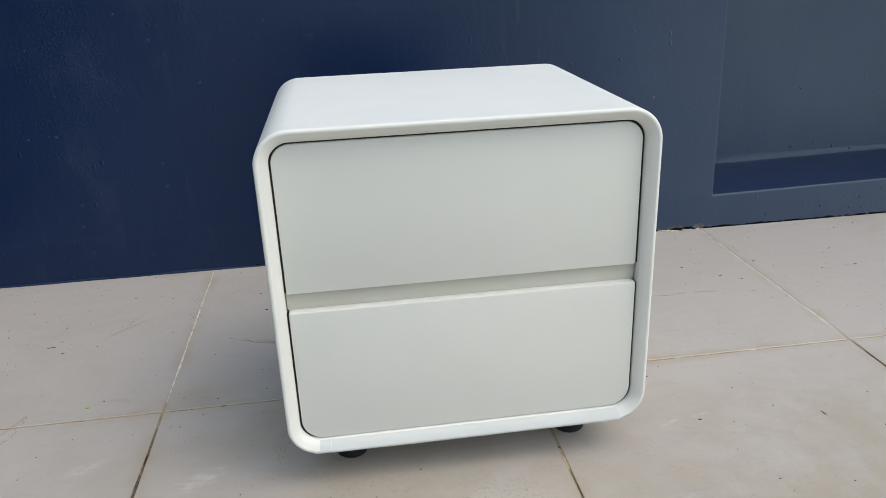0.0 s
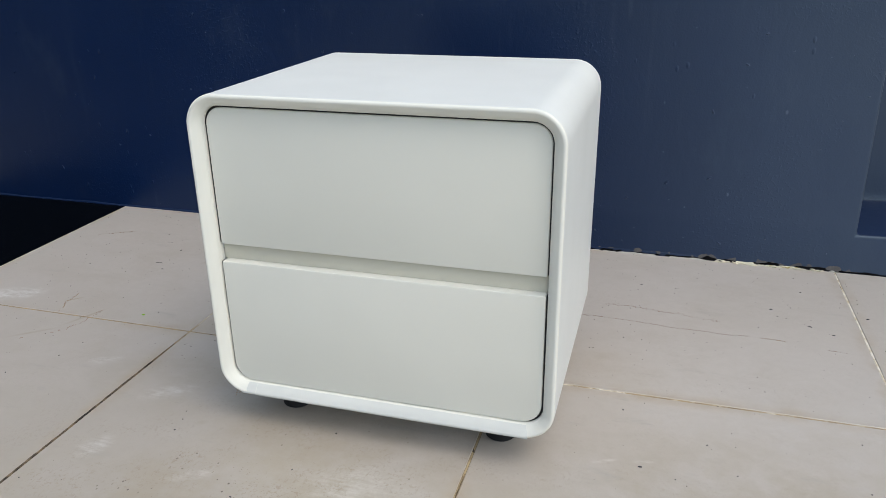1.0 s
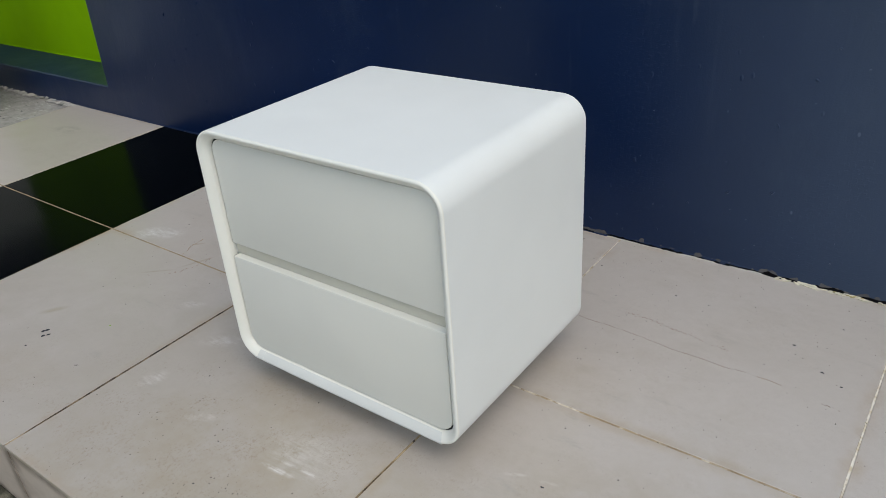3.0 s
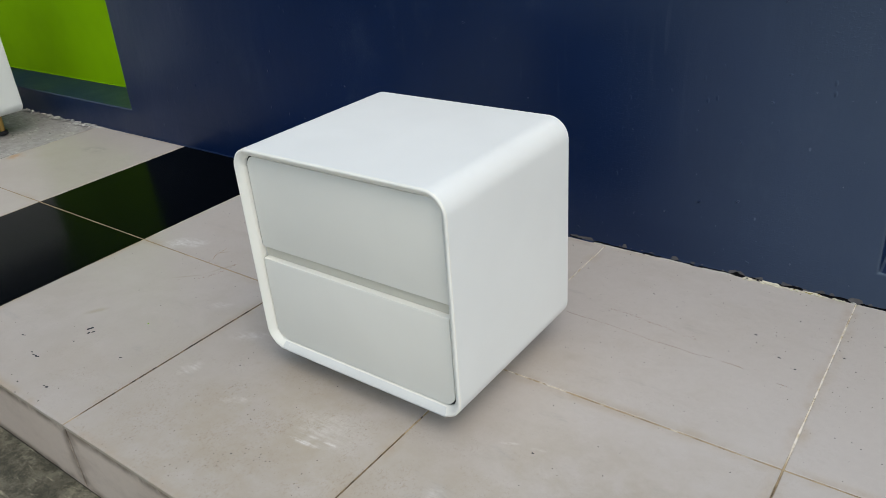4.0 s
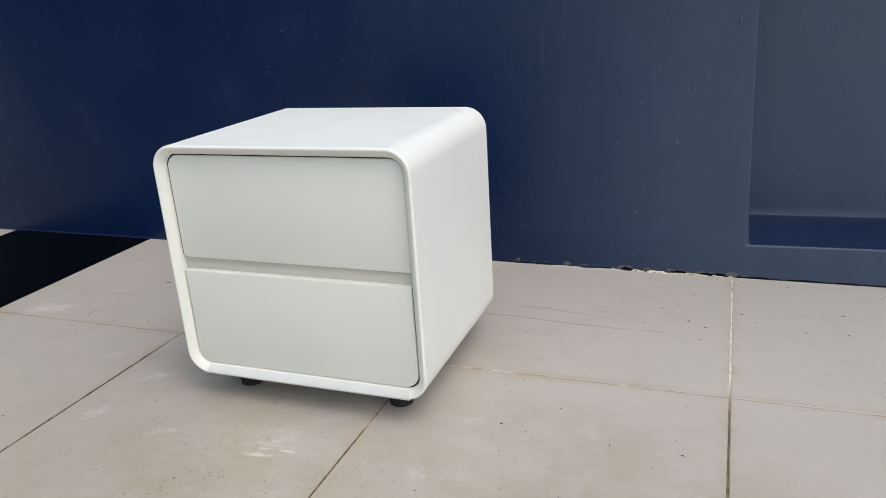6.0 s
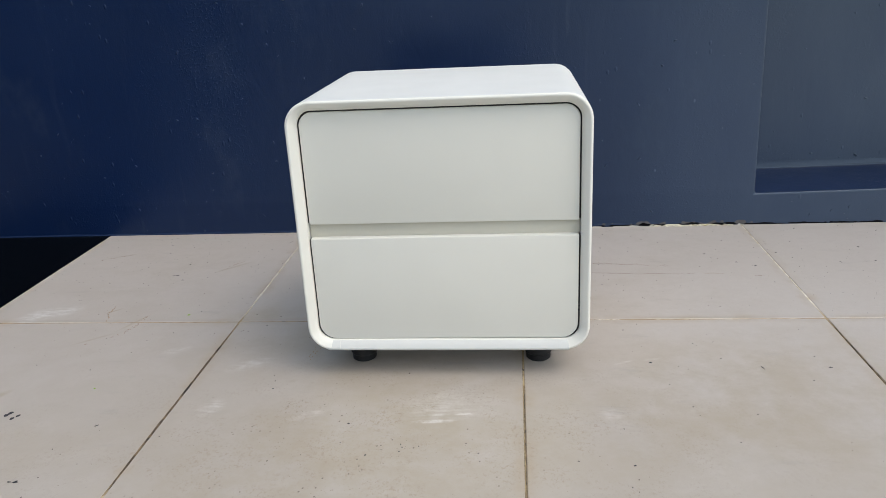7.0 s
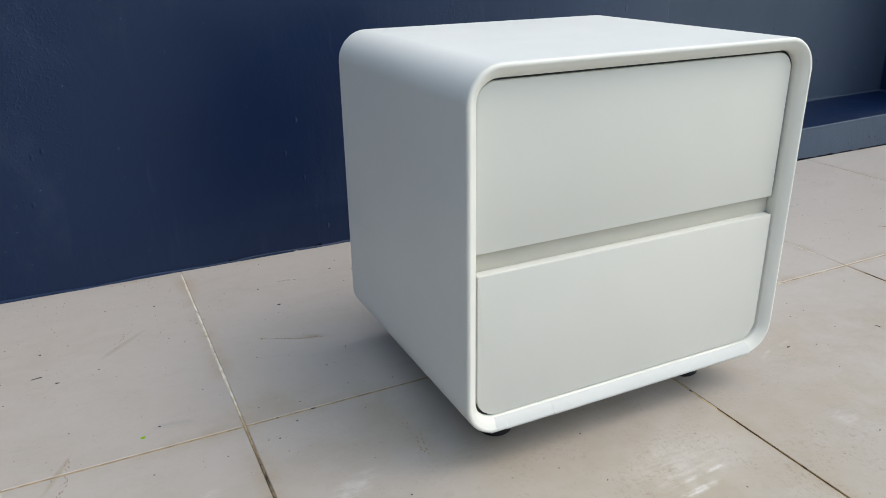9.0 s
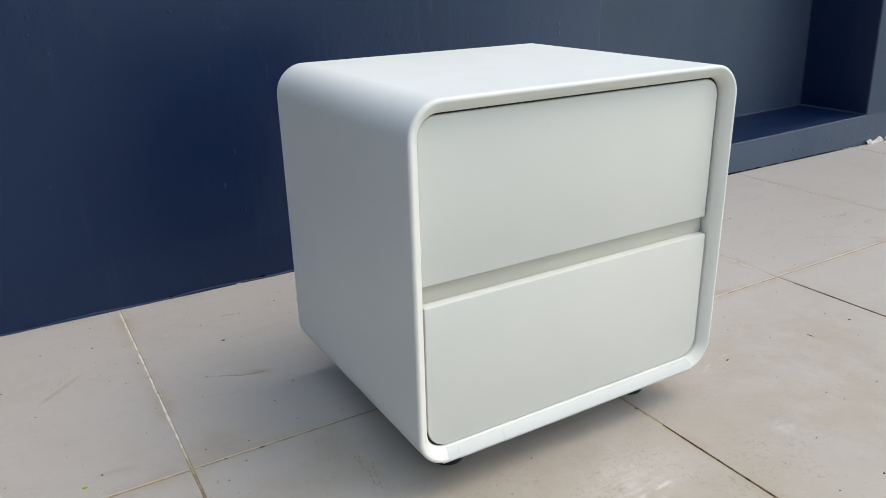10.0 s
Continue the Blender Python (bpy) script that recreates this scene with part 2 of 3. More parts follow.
        sown = m.calc("MULTIPLY", m.ramp(m.noise(m.world, 13, 3, 0.6), 0.52, 0.60), m.calc("ADD", m.spot(0.0, 0.64, 0.5, 0.32, 8), 0.06))
        col = m.mix(m.calc("MULTIPLY", m.calc("MULTIPLY", pits, sown), 1.0), col, (0.13, 0.105, 0.085))
        grit = m.ramp(m.cells(m.scaled(m.world, (1, 1.6, 0), turn=25), 150), 0.17, 0.08)
        where = m.calc("MULTIPLY", m.ramp(m.noise(m.world, 9, 3, 0.6), 0.46, 0.62), m.calc("ADD", m.spot(0.0, 0.62, 0.42, 0.26, 8), 0.02))
        col = m.mix(m.calc("MULTIPLY", m.calc("MULTIPLY", grit, where), 0.9), col, (0.15, 0.12, 0.09))
    tiny = m.bump(m.noise(m.world, 420, 2), 0.04, 0.0006)
    wave = m.bump(m.noise(m.world, 3.0, 2), 0.05, 0.01, tiny)
    return m.done(col, wave, gloss)


def grout_material():
    """Tan grout, black with dirt towards the step, still pale beside the wall."""
    m = Nodes("grout", 0.9)
    sep = m.tree.nodes.new("ShaderNodeSeparateXYZ")
    m.set(sep.inputs[0], m.world)
    x, y, z = sep.outputs[0], sep.outputs[1], sep.outputs[2]
    tan = m.mix(m.ramp(m.noise(m.world, 40, 4), 0.35, 0.65), (0.41, 0.315, 0.185), (0.27, 0.20, 0.12))
    soiled = m.mix(m.ramp(m.noise(m.world, 60, 4), 0.38, 0.62), (0.30, 0.225, 0.13), (0.47, 0.37, 0.215))
    soiled = m.mix(m.calc("MULTIPLY", m.ramp(x, 0.1, -0.2), m.ramp(m.noise(m.world, 25, 4), 0.36, 0.56)), soiled, (0.040, 0.034, 0.028))
    col = m.mix(m.calc("MULTIPLY", m.ramp(y, 1.05, 0.84), m.ramp(m.noise(m.world, 9, 5, 0.7), 0.28, 0.52)), tan, soiled)
    pale = m.mix(m.ramp(m.noise(m.world, 50, 4), 0.4, 0.7), (0.72, 0.68, 0.60), (0.52, 0.44, 0.29))
    far = m.calc("MULTIPLY", m.ramp(y, 1.084, 1.14), m.ramp(m.noise(m.world, 24, 5, 0.7), 0.72, 0.52))
    col = m.mix(far, col, pale)
    behind = m.calc("MULTIPLY", m.ramp(x, 0.25, 0.34), m.calc("MULTIPLY", m.ramp(x, 0.86, 0.70), m.calc("MULTIPLY", m.ramp(y, 1.074, 1.077), m.ramp(y, 1.086, 1.083))))
    col = m.mix(m.calc("MULTIPLY", behind, m.ramp(m.noise(m.world, 30, 5, 0.7), 0.52, 0.36)), col, pale)
    bits = m.ramp(m.noise(m.scaled(m.world, (1, 1, 1), (3, 1, 0)), 34, 4, 0.6), 0.64, 0.68)
    col = m.mix(bits, col, (0.06, 0.045, 0.035))
    chalky = m.ramp(m.noise(m.scaled(m.world, (1, 1, 1), (7, 2, 0)), 28, 4, 0.6), 0.66, 0.70)
    col = m.mix(m.calc("MULTIPLY", chalky, 0.7), col, (0.66, 0.62, 0.54))
    lanes = []
    for across, seam in ((x, SEAM_X), (y, SEAM_Y)):
        along = m.calc("ADD", m.calc("DIVIDE", m.calc("SUBTRACT", across, seam), PITCH), 0.5)
        lanes.append(m.calc("MULTIPLY", m.calc("ABSOLUTE", m.calc("SUBTRACT", m.calc("FRACT", along), 0.5)), PITCH))
    # Shadow cracks along the tiles, painted as broken dark edges.
    edge = m.calc("MULTIPLY", m.ramp(m.calc("MINIMUM", *lanes), 0.0010, 0.0018), m.ramp(m.noise(m.world, 15, 4, 0.65), 0.34, 0.50))
    col = m.mix(m.calc("MULTIPLY", edge, 0.65), col, (0.070, 0.056, 0.042))
    col = m.mix(m.ramp(z, -0.003, -0.006), col, (0.028, 0.024, 0.020))
    return m.done(col, m.bump(m.noise(m.world, 300, 3), 0.5, 0.001))


def concrete_material(name, pale, dark, green):
    m = Nodes(name, 0.9)
    col = m.mix(m.ramp(m.noise(m.world, 2.2, 6, 0.65), 0.32, 0.66), dark, pale)
    col = m.mix(m.ramp(m.noise(m.world, 30, 7, 0.8), 0.40, 0.60, 0.0, 0.85), col, tuple(c * 0.8 for c in dark))
    col = m.mix(m.ramp(m.noise(m.world, 4.1, 6, 0.7), 0.5, 0.7), col, green)
    brush = m.noise(m.scaled(m.world, (16, 120, 20), turn=35), 1.0, 5, 0.7, 0.5)
    rubbed = m.calc("MULTIPLY", m.ramp(brush, 0.54, 0.66), m.ramp(m.noise(m.world, 9, 4, 0.6), 0.40, 0.60))
    col = m.mix(m.calc("MULTIPLY", rubbed, 0.8), col, tuple(min(0.75, c * 1.7) for c in pale))
    return m.done(col, m.bump(brush, 0.5, 0.003, m.bump(m.noise(m.world, 90, 6, 0.75), 0.8, 0.005)))


def plain(name, colour, rough, metal=0.0, relief=0.1):
    m = Nodes(name, rough, metal)
    col = m.mix(m.ramp(m.noise(m.local, 40, 4), 0.35, 0.7), colour, tuple(c * 0.8 for c in colour))
    return m.done(col, m.bump(m.noise(m.local, 300, 3), relief, 0.001), rough)


WHITE = lacquer("white_lacquer", (0.760, 0.77, 0.744))
WHITE_RIM = lacquer("warm_white_lacquer", (0.775, 0.765, 0.70), 0.45)
WHITE_FRONT = lacquer("ivory_lacquer", (0.718, 0.709, 0.647), 0.5)
WHITE_RAIL = lacquer("white_edging", (0.63, 0.637, 0.61), 0.5)
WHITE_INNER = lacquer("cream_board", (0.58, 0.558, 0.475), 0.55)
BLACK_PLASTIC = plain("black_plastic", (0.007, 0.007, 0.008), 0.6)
BRASS = plain("brass", (0.6, 0.4, 0.13), 0.3, 1.0)
NAVY = wall_paint("navy_paint", (0.0018, 0.0098, 0.044), (0.080, 0.105, 0.142), painted_sheen=0.67)
NAVY_NO_SHEEN = wall_paint("navy_paint_no_sheen", (0.0034, 0.0115, 0.043), (0.05, 0.07, 0.11))
NAVY_WORN = wall_paint("rubbed_navy_paint", (0.034, 0.048, 0.078), (0.12, 0.145, 0.18), 0.42)
GREEN = wall_paint("lime_paint", (0.20, 0.39, 0.0005), (0.21, 0.39, 0.002), 0.6, 0.08, 0.4)
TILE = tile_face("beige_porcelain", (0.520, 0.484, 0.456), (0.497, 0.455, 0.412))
TILE_SIDE = tile_face("riser_porcelain", (0.62, 0.535, 0.46), (0.56, 0.47, 0.395), dirty=False, soil=0.95)
TILE_BLACK = tile_face("black_porcelain", (0.0012, 0.0016, 0.0024), (0.002, 0.0026, 0.003), rough=0.15, dirty=False, gloss_level=0.03)
GROUT = grout_material()
BOUNCE_PAVING = concrete_material("pale_concrete", (0.60, 0.57, 0.49), (0.52, 0.49, 0.41), (0.54, 0.51, 0.42))
CONCRETE = concrete_material("weathered_concrete", (0.25, 0.23, 0.165), (0.040, 0.038, 0.023), (0.055, 0.055, 0.022))
SCREED = concrete_material("grey_screed", (0.38, 0.365, 0.35), (0.30, 0.285, 0.27), (0.35, 0.33, 0.29))
RUBBLE = plain("crumbling_plaster", (0.62, 0.58, 0.46), 0.95, 0.0, 0.8)
RUBBLE_PALE = plain("pale_plaster", (0.55, 0.53, 0.48), 0.95, 0.0, 0.8)
RUBBLE_GREY = plain("grey_plaster", (0.47, 0.455, 0.43), 0.95, 0.0, 0.8)
RUBBLE_YELLOW = plain("yellow_plaster", (0.42, 0.36, 0.15), 0.95, 0.0, 0.8)
GRIME = plain("grey_grime", (0.105, 0.10, 0.10), 0.95, 0.0, 0.8)
DARK_GAP = plain("black_gap", (0.004, 0.004, 0.005), 1.0)
DARK_GAP.node_tree.nodes["Principled BSDF"].inputs["Specular IOR Level"].default_value = 0.1
PENCIL = plain("dark_scuff", (0.035, 0.035, 0.045), 0.7)


def seam_dirt_shade_material():
    m = Nodes("seam_dirt_shade", 0.9)
    col = m.mix(m.ramp(m.noise(m.scaled(m.world, (3, 1, 1)), 45, 5, 0.7), 0.38, 0.62), (0.060, 0.046, 0.032), (0.25, 0.18, 0.105))
    col = m.mix(m.ramp(m.noise(m.world, 16, 3), 0.56, 0.64), col, (0.028, 0.024, 0.019))
    return m.done(col, m.bump(m.noise(m.world, 400, 3), 0.6, 0.001))


SEAM_DIRT_SHADE = seam_dirt_shade_material()
RUST_FAINT = plain("faint_rust", (0.39, 0.295, 0.24), 0.8)
GRIT = plain("grey_grit", (0.095, 0.083, 0.072), 0.9)
RUST = plain("rust_line", (0.41, 0.29, 0.185), 0.8)


# ---- shapes ----
def finish(name, bm, material, parent=None, label="", smooth=True):
    bmesh.ops.recalc_face_normals(bm, faces=bm.faces)
    me = bpy.data.meshes.new(name)
    bm.to_mesh(me)
    bm.free()
    me.materials.append(material)
    if smooth:
        me.shade_smooth()
        me.set_sharp_from_angle(angle=radians(38))
    ob = new(name, me)
    if parent:
        ob.parent = parent
    if label:
        ob["label"] = label
    return ob


def part(name, bm, material, parent, label=""):
    return finish(name, bm, material, parent, label)


def box(x0, x1, y0, y1, z0, z1, bevel=0.0, segments=2):
    bm = bmesh.new()
    bmesh.ops.create_cube(bm, size=1)
    for v in bm.verts:
        v.co = Vector(((x0 + x1) / 2 + v.co.x * (x1 - x0), (y0 + y1) / 2 + v.co.y * (y1 - y0), (z0 + z1) / 2 + v.co.z * (z1 - z0)))
    if bevel:
        bmesh.ops.bevel(bm, geom=list(bm.edges), offset=bevel, segments=segments, profile=0.5, affect="EDGES")
    return bm


def outline(x0, x1, z0, z1, radii, steps=10):
    """A rectangle in x and z with its own corner radii: bottom left, bottom right, top right, top left."""
    pts = []
    for (cx, cz, sx, sz, start), r in zip(((x0, z0, 1, 1, 180), (x1, z0, -1, 1, 270), (x1, z1, -1, -1, 0), (x0, z1, 1, -1, 90)), radii):
        for k in range(steps + 1):
            a = radians(start + 90 * k / steps)
            pts.append((cx + sx * r + r * math.cos(a), cz + sz * r + r * math.sin(a)))
    return pts


def skin(bm, rings, closed=False):
    n = len(rings[0])
    pairs = list(zip(rings, rings[1:])) + ([(rings[-1], rings[0])] if closed else [])
    for a, b in pairs:
        for k in range(n):
            bm.faces.new((a[k], a[(k + 1) % n], b[(k + 1) % n], b[k]))


def front_panel(x0, x1, z0, z1, y, depth, radii, soft):
    """A drawer front: a rounded slab with a softened face edge."""
    bm = bmesh.new()
    rings = []
    for inset, back in ((0, depth), (0, soft), (soft * 0.3, soft * 0.3), (soft, 0)):
        pts = outline(x0 + inset, x1 - inset, z0 + inset, z1 - inset, [max(r - inset, 0.0006) for r in radii])
        rings.append([bm.verts.new((px, y + back, pz)) for px, pz in pts])
    skin(bm, rings)
    bm.faces.new(rings[-1])
    bm.faces.new(rings[0])
    return bm


def rim_section(thick, nose, deep=0.0115):
    """The front rim in section, as (inset, depth): a small round nose, then a flat slope in to the drawers."""
    pts = []
    for k in range(10):
        a = radians(135 * k / 9)
        pts.append((nose * (1 - math.cos(a)), nose * (1 - math.sin(a))))
    last = pts[-1]
    for k in range(1, 7):
        swell = 0.0009 * math.sin(math.pi * k / 6)
        pts.append((last[0] + (thick - 0.0008 - last[0]) * k / 6 + swell * 0.7, last[1] + (deep - 0.0012 - last[1]) * k / 6 - swell * 0.7))
    return pts + [(thick, deep)]


def shell(x0, x1, z0, z1, y0, y1, r, thick, nose):
    """A box tube with round corners, open to the front, with a sloped front rim."""
    bm = bmesh.new()
    rings = []

    def ring(inset, y):
        pts = outline(x0 + inset, x1 - inset, z0 + inset, z1 - inset, [r - inset] * 4, 14)
        rings.append([bm.verts.new((px, y, pz)) for px, pz in pts])

    ring(0.003, y1), ring(0, y1 - 0.003), ring(0, y0 + nose + 0.0002)
    ring(0.0036, y0 + nose + 0.0002), ring(0.0036, y0 + nose + 0.0199), ring(thick, y0 + nose + 0.0199), ring(thick, y1 - 0.004)
    skin(bm, rings)
    bm.faces.new(rings[0])
    bm.faces.new(rings[-1])
    return bm


def front_rim(x0, x1, z0, z1, y0, r, thick, nose):
    """The sloped lip that closes the front edge of the shell."""
    bm = bmesh.new()
    rings = []
    for inset, deep in rim_section(thick, nose) + [(thick, nose + 0.0196), (0.004, nose + 0.0196), (0.004, nose)]:
        pts = outline(x0 + inset, x1 - inset, z0 + inset, z1 - inset, [r - inset] * 4, 14)
        rings.append([bm.verts.new((px, y0 + deep, pz)) for px, pz in pts])
    skin(bm, rings, True)
    return bm


def rim_strip(x0, x1, z0, y0, thick, nose, proud):
    """A strip that wraps the lower front rim of a shell and stands a little proud of it."""
    bm = bmesh.new()
    section = [(y0 + 0.05, z0 - proud), (y0 + nose, z0 - proud)]
    section += [(y0 + deep - proud, z0 + inset - proud * (1 - inset / thick)) for inset, deep in rim_section(thick, nose)[1:-1]]
    section += [(y0 + 0.012, z0 + thick * 0.9), (y0 + 0.05, z0 + thick * 0.5)]
    rings = [[bm.verts.new((x, y, z)) for y, z in section] for x in (x0, x1)]
    skin(bm, rings)
    bm.faces.new(rings[0]), bm.faces.new(rings[1])
    return bm


def lathe(profile, cx, cy, steps=32):
    bm = bmesh.new()
    rings = [[bm.verts.new((cx + r * math.cos(2 * math.pi * k / steps), cy + r * math.sin(2 * math.pi * k / steps), z)) for k in range(steps)] for r, z in profile]
    skin(bm, rings)
    bm.faces.new(rings[0]), bm.faces.new(rings[-1])
    return bm


# ---- the terrace and its wall ----
EDGE_Y, WALL_Y, TILE_END, GROUND = 0.481, 1.68, -2.144, -0.172
JOINT = 0.0038


def wall_relief(name, xs, zs, depth_of, material, thick=0.45):
    """One wall whose face steps back cell by cell, with real reveals."""
    bm = bmesh.new()
    depth = [[depth_of(i, k) for k in range(len(zs) - 1)] for i in range(len(xs) - 1)]
    quad = lambda *p: bm.faces.new([bm.verts.new(c) for c in p])
    for i in range(len(xs) - 1):
        for k in range(len(zs) - 1):
            y = depth[i][k]
            quad((xs[i], y, zs[k]), (xs[i + 1], y, zs[k]), (xs[i + 1], y, zs[k + 1]), (xs[i], y, zs[k + 1]))
            if i and depth[i - 1][k] != y:
                quad((xs[i], y, zs[k]), (xs[i], depth[i - 1][k], zs[k]), (xs[i], depth[i - 1][k], zs[k + 1]), (xs[i], y, zs[k + 1]))
            if k and depth[i][k - 1] != y:
                quad((xs[i], y, zs[k]), (xs[i + 1], y, zs[k]), (xs[i + 1], depth[i][k - 1], zs[k]), (xs[i], depth[i][k - 1], zs[k]))
    a, b, c, d, back = xs[0], xs[-1], zs[0], zs[-1], WALL_Y + thick
    quad((a, WALL_Y, d), (b, WALL_Y, d), (b, back, d), (a, back, d))
    quad((a, back, c), (b, back, c), (b, back, d), (a, back, d))
    quad((a, WALL_Y, c), (a, back, c), (a, back, d), (a, WALL_Y, d))
    quad((b, WALL_Y, c), (b, back, c), (b, back, d), (b, WALL_Y, d))
    bmesh.ops.remove_doubles(bm, verts=bm.verts, dist=1e-5)
    for v in bm.verts:
        if abs(v.co.z - zs[1]) < 1e-4 and abs(v.co.x - xs[-2]) < 1e-4:
            v.co.z += 0.020  # this sill climbs towards its far end
        for x, lean in ((xs[2], 0.038), (xs[3], -0.0195), (xs[4], -0.045)):
            if abs(v.co.x - x) < 1e-4:
                v.co.x += lean * (v.co.z - zs[1])  # the hand-built jambs lean a little
    bmesh.ops.recalc_face_normals(bm, faces=bm.faces)
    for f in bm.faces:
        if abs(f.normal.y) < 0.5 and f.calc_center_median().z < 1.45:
            f.material_index = 2  # sills and jambs take a navy copy without the painted sheen
    edges = [e for e in bm.edges if len(e.link_faces) == 2 and e.calc_face_angle(0) > 1]
    bmesh.ops.bevel(bm, geom=edges, offset=0.0055, segments=2, profile=0.5, affect="EDGES", material=1)
    ob = finish(name, bm, material)
    ob.data.materials.append(NAVY_WORN)
    ob.data.materials.append(NAVY_NO_SHEEN)
    return tagged(ob, "navy blue painted rendered wall with recessed panels", "wall", kind="structure")


GREEN_BACK, NAVY_BACK = 1.897, 1.942
# Out of view: a wall added to keep reflections on the left dark.
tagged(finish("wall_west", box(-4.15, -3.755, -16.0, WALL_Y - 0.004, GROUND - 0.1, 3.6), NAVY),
       "unseen navy wall added to darken reflections on the left", "wall", kind="structure")
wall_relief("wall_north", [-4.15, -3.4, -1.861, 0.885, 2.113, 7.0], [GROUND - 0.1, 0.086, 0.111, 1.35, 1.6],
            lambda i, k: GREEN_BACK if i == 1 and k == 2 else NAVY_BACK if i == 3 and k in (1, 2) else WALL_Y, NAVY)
tagged(finish("wall_panel_green", box(-3.396, -1.80, GREEN_BACK - 0.010, GREEN_BACK - 0.001, 0.107, 1.346), GREEN),
       "lime green painted back of the wall recess", "wall", kind="structure")

ragged = bmesh.new()
for k in range(90):
    x = -3.39 + 1.51 * k / 89
    blob = Matrix.LocRotScale((x, GREEN_BACK - 0.010, 0.113), Euler((0, 0, 0)), Vector((0.012, 0.003 + 0.006 * abs(noise.noise((x * 17, 1, 0))), 0.003)))
    bmesh.ops.create_icosphere(ragged, subdivisions=1, radius=1, matrix=blob)
tagged(finish("trim", ragged, GREEN), "uneven brushed lower edge of the lime green paint", "paint", kind="structure")

floor = tagged(finish("floor", box(TILE_END, 6.4, EDGE_Y + 0.0042, WALL_Y - 0.001, GROUND - 0.05, -0.0008), GROUT),
               "terrace floor of beige porcelain tiles with a black band", "floor", kind="structure")
tagged(finish("floor_screed", box(-3.752, TILE_END - 0.002, EDGE_Y + 0.0042, WALL_Y - 0.001, GROUND - 0.05, -0.006), SCREED),
       "rough grey screed beside the last tiles", "floor", kind="structure")
# Pale slab out of view, added to bounce light and brighten reflections.
tagged(finish("ground", box(-1.5, 60, -120, 0.02, GROUND - 0.4, GROUND), BOUNCE_PAVING),
       "unseen pale grey concrete paving added to bounce and reflect light", "ground", kind="structure")


# Dark ground out of view, added so the left wall reflects less light.
tagged(finish("ground_yard", box(-60, -1.501, -120, 0.02, GROUND - 0.4, GROUND - 0.002), CONCRETE),
       "unseen dark weathered concrete added to darken reflections on the left", "ground", kind="structure")
tagged(finish("ground_behind", box(-60, 60, WALL_Y + 0.46, 120, GROUND - 0.4, GROUND - 0.003), CONCRETE),
       "weathered concrete ground behind the wall", "ground", kind="structure")
tagged(finish("ground_channel", box(-60, 60, 0.021, EDGE_Y + 0.0036, GROUND - 0.4, GROUND - 0.004), CONCRETE),
       "weathered mossy concrete along the foot of the step", "ground", kind="structure")


# ---- the bedside cabinets ----
def bedside_cabinet(label, x0, x1, z0, z1, y0, y1, groove, brass=False):
    """A rounded shell with two inset drawers, a finger groove between them and four feet."""
    thing = tagged(new("bedside_cabinet"), label, "cabinet", "bedside cabinets")
    thick, nose = 0.0165, 0.0036
    part("carcass", shell(x0, x1, z0, z1, y0, y1, 0.043, thick, nose), WHITE, thing)
    part("front_rim", front_rim(x0, x1, z0, z1, y0, 0.043, thick, nose), WHITE_RIM, thing, "warm white sloped front rim")
    face, slab, gap = y0 + 0.0165, 0.018, 0.0191
    part("drawer", front_panel(x0 + gap, x1 - gap, groove + 0.012, z1 - gap - 0.0008, face, slab, (0.0025, 0.0025, 0.0235, 0.0235), 0.0020), WHITE_FRONT, thing, "upper drawer front, closed")
    part("drawer", front_panel(x0 + gap + 0.0002, x1 - gap - 0.0002, z0 + gap - 0.0015, groove - 0.0122, face - 0.0042, slab, (0.0285, 0.0285, 0.0025, 0.0025), 0.0018), WHITE_FRONT, thing, "lower drawer front, closed")
    # Black panels added behind the fronts paint the shade in the gaps.
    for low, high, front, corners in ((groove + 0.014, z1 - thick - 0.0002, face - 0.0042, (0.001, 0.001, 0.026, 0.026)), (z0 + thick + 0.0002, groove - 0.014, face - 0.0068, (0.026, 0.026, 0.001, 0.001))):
        part("gap_seal", front_panel(x0 + thick + 0.0002, x1 - thick - 0.0002, low, high, front + 0.0066, 0.008, corners, 0.0004), BLACK_PLASTIC, thing, "black panel added as painted shade in the gap round a drawer")
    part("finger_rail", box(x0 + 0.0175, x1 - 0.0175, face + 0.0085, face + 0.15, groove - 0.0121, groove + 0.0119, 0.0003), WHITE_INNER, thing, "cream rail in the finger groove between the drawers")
    if not brass:
        for start, end, proud in ((0.0325, 0.0549, 0.0002), (0.0555, 0.1230, 0.0006), (0.1231, 0.4590, 0.0009)):
            part("edging_strip", rim_strip(x0 + start, x0 + end, z0, y0, thick, nose, proud), WHITE_RAIL, thing, "white edging strip along the lower front edge")
    for fx in (x0 + 0.081, x1 - 0.086):
        for fy in (y0 + 0.077, y1 - 0.085):
            if brass:
                foot = part("foot", lathe(((0.0, 0.016), (0.013, 0.016), (0.017, z0 - 0.001), (0.0, z0 - 0.001)), fx, fy), BRASS, thing, "brass foot")
                part("foot_pad", lathe(((0.0, 0.0), (0.021, 0.0), (0.022, 0.002), (0.022, 0.014), (0.020, 0.0158), (0.0, 0.0158)), fx, fy), BLACK_PLASTIC, foot, "black foot pad")
            else:
                part("foot", lathe(((0.0, 0.0), (0.0205, 0.0), (0.0225, 0.002), (0.0225, 0.012), (0.0245, 0.0145), (0.0245, z0 - 0.001), (0.0, z0 - 0.001)), fx, fy), BLACK_PLASTIC, thing, "black plastic foot")
    return thing


bedside_cabinet("white lacquered two-drawer bedside cabinet with rounded corners on black feet", -0.1235, 0.3704, 0.0531, 0.4955, 0.8455, 1.2462, 0.272)
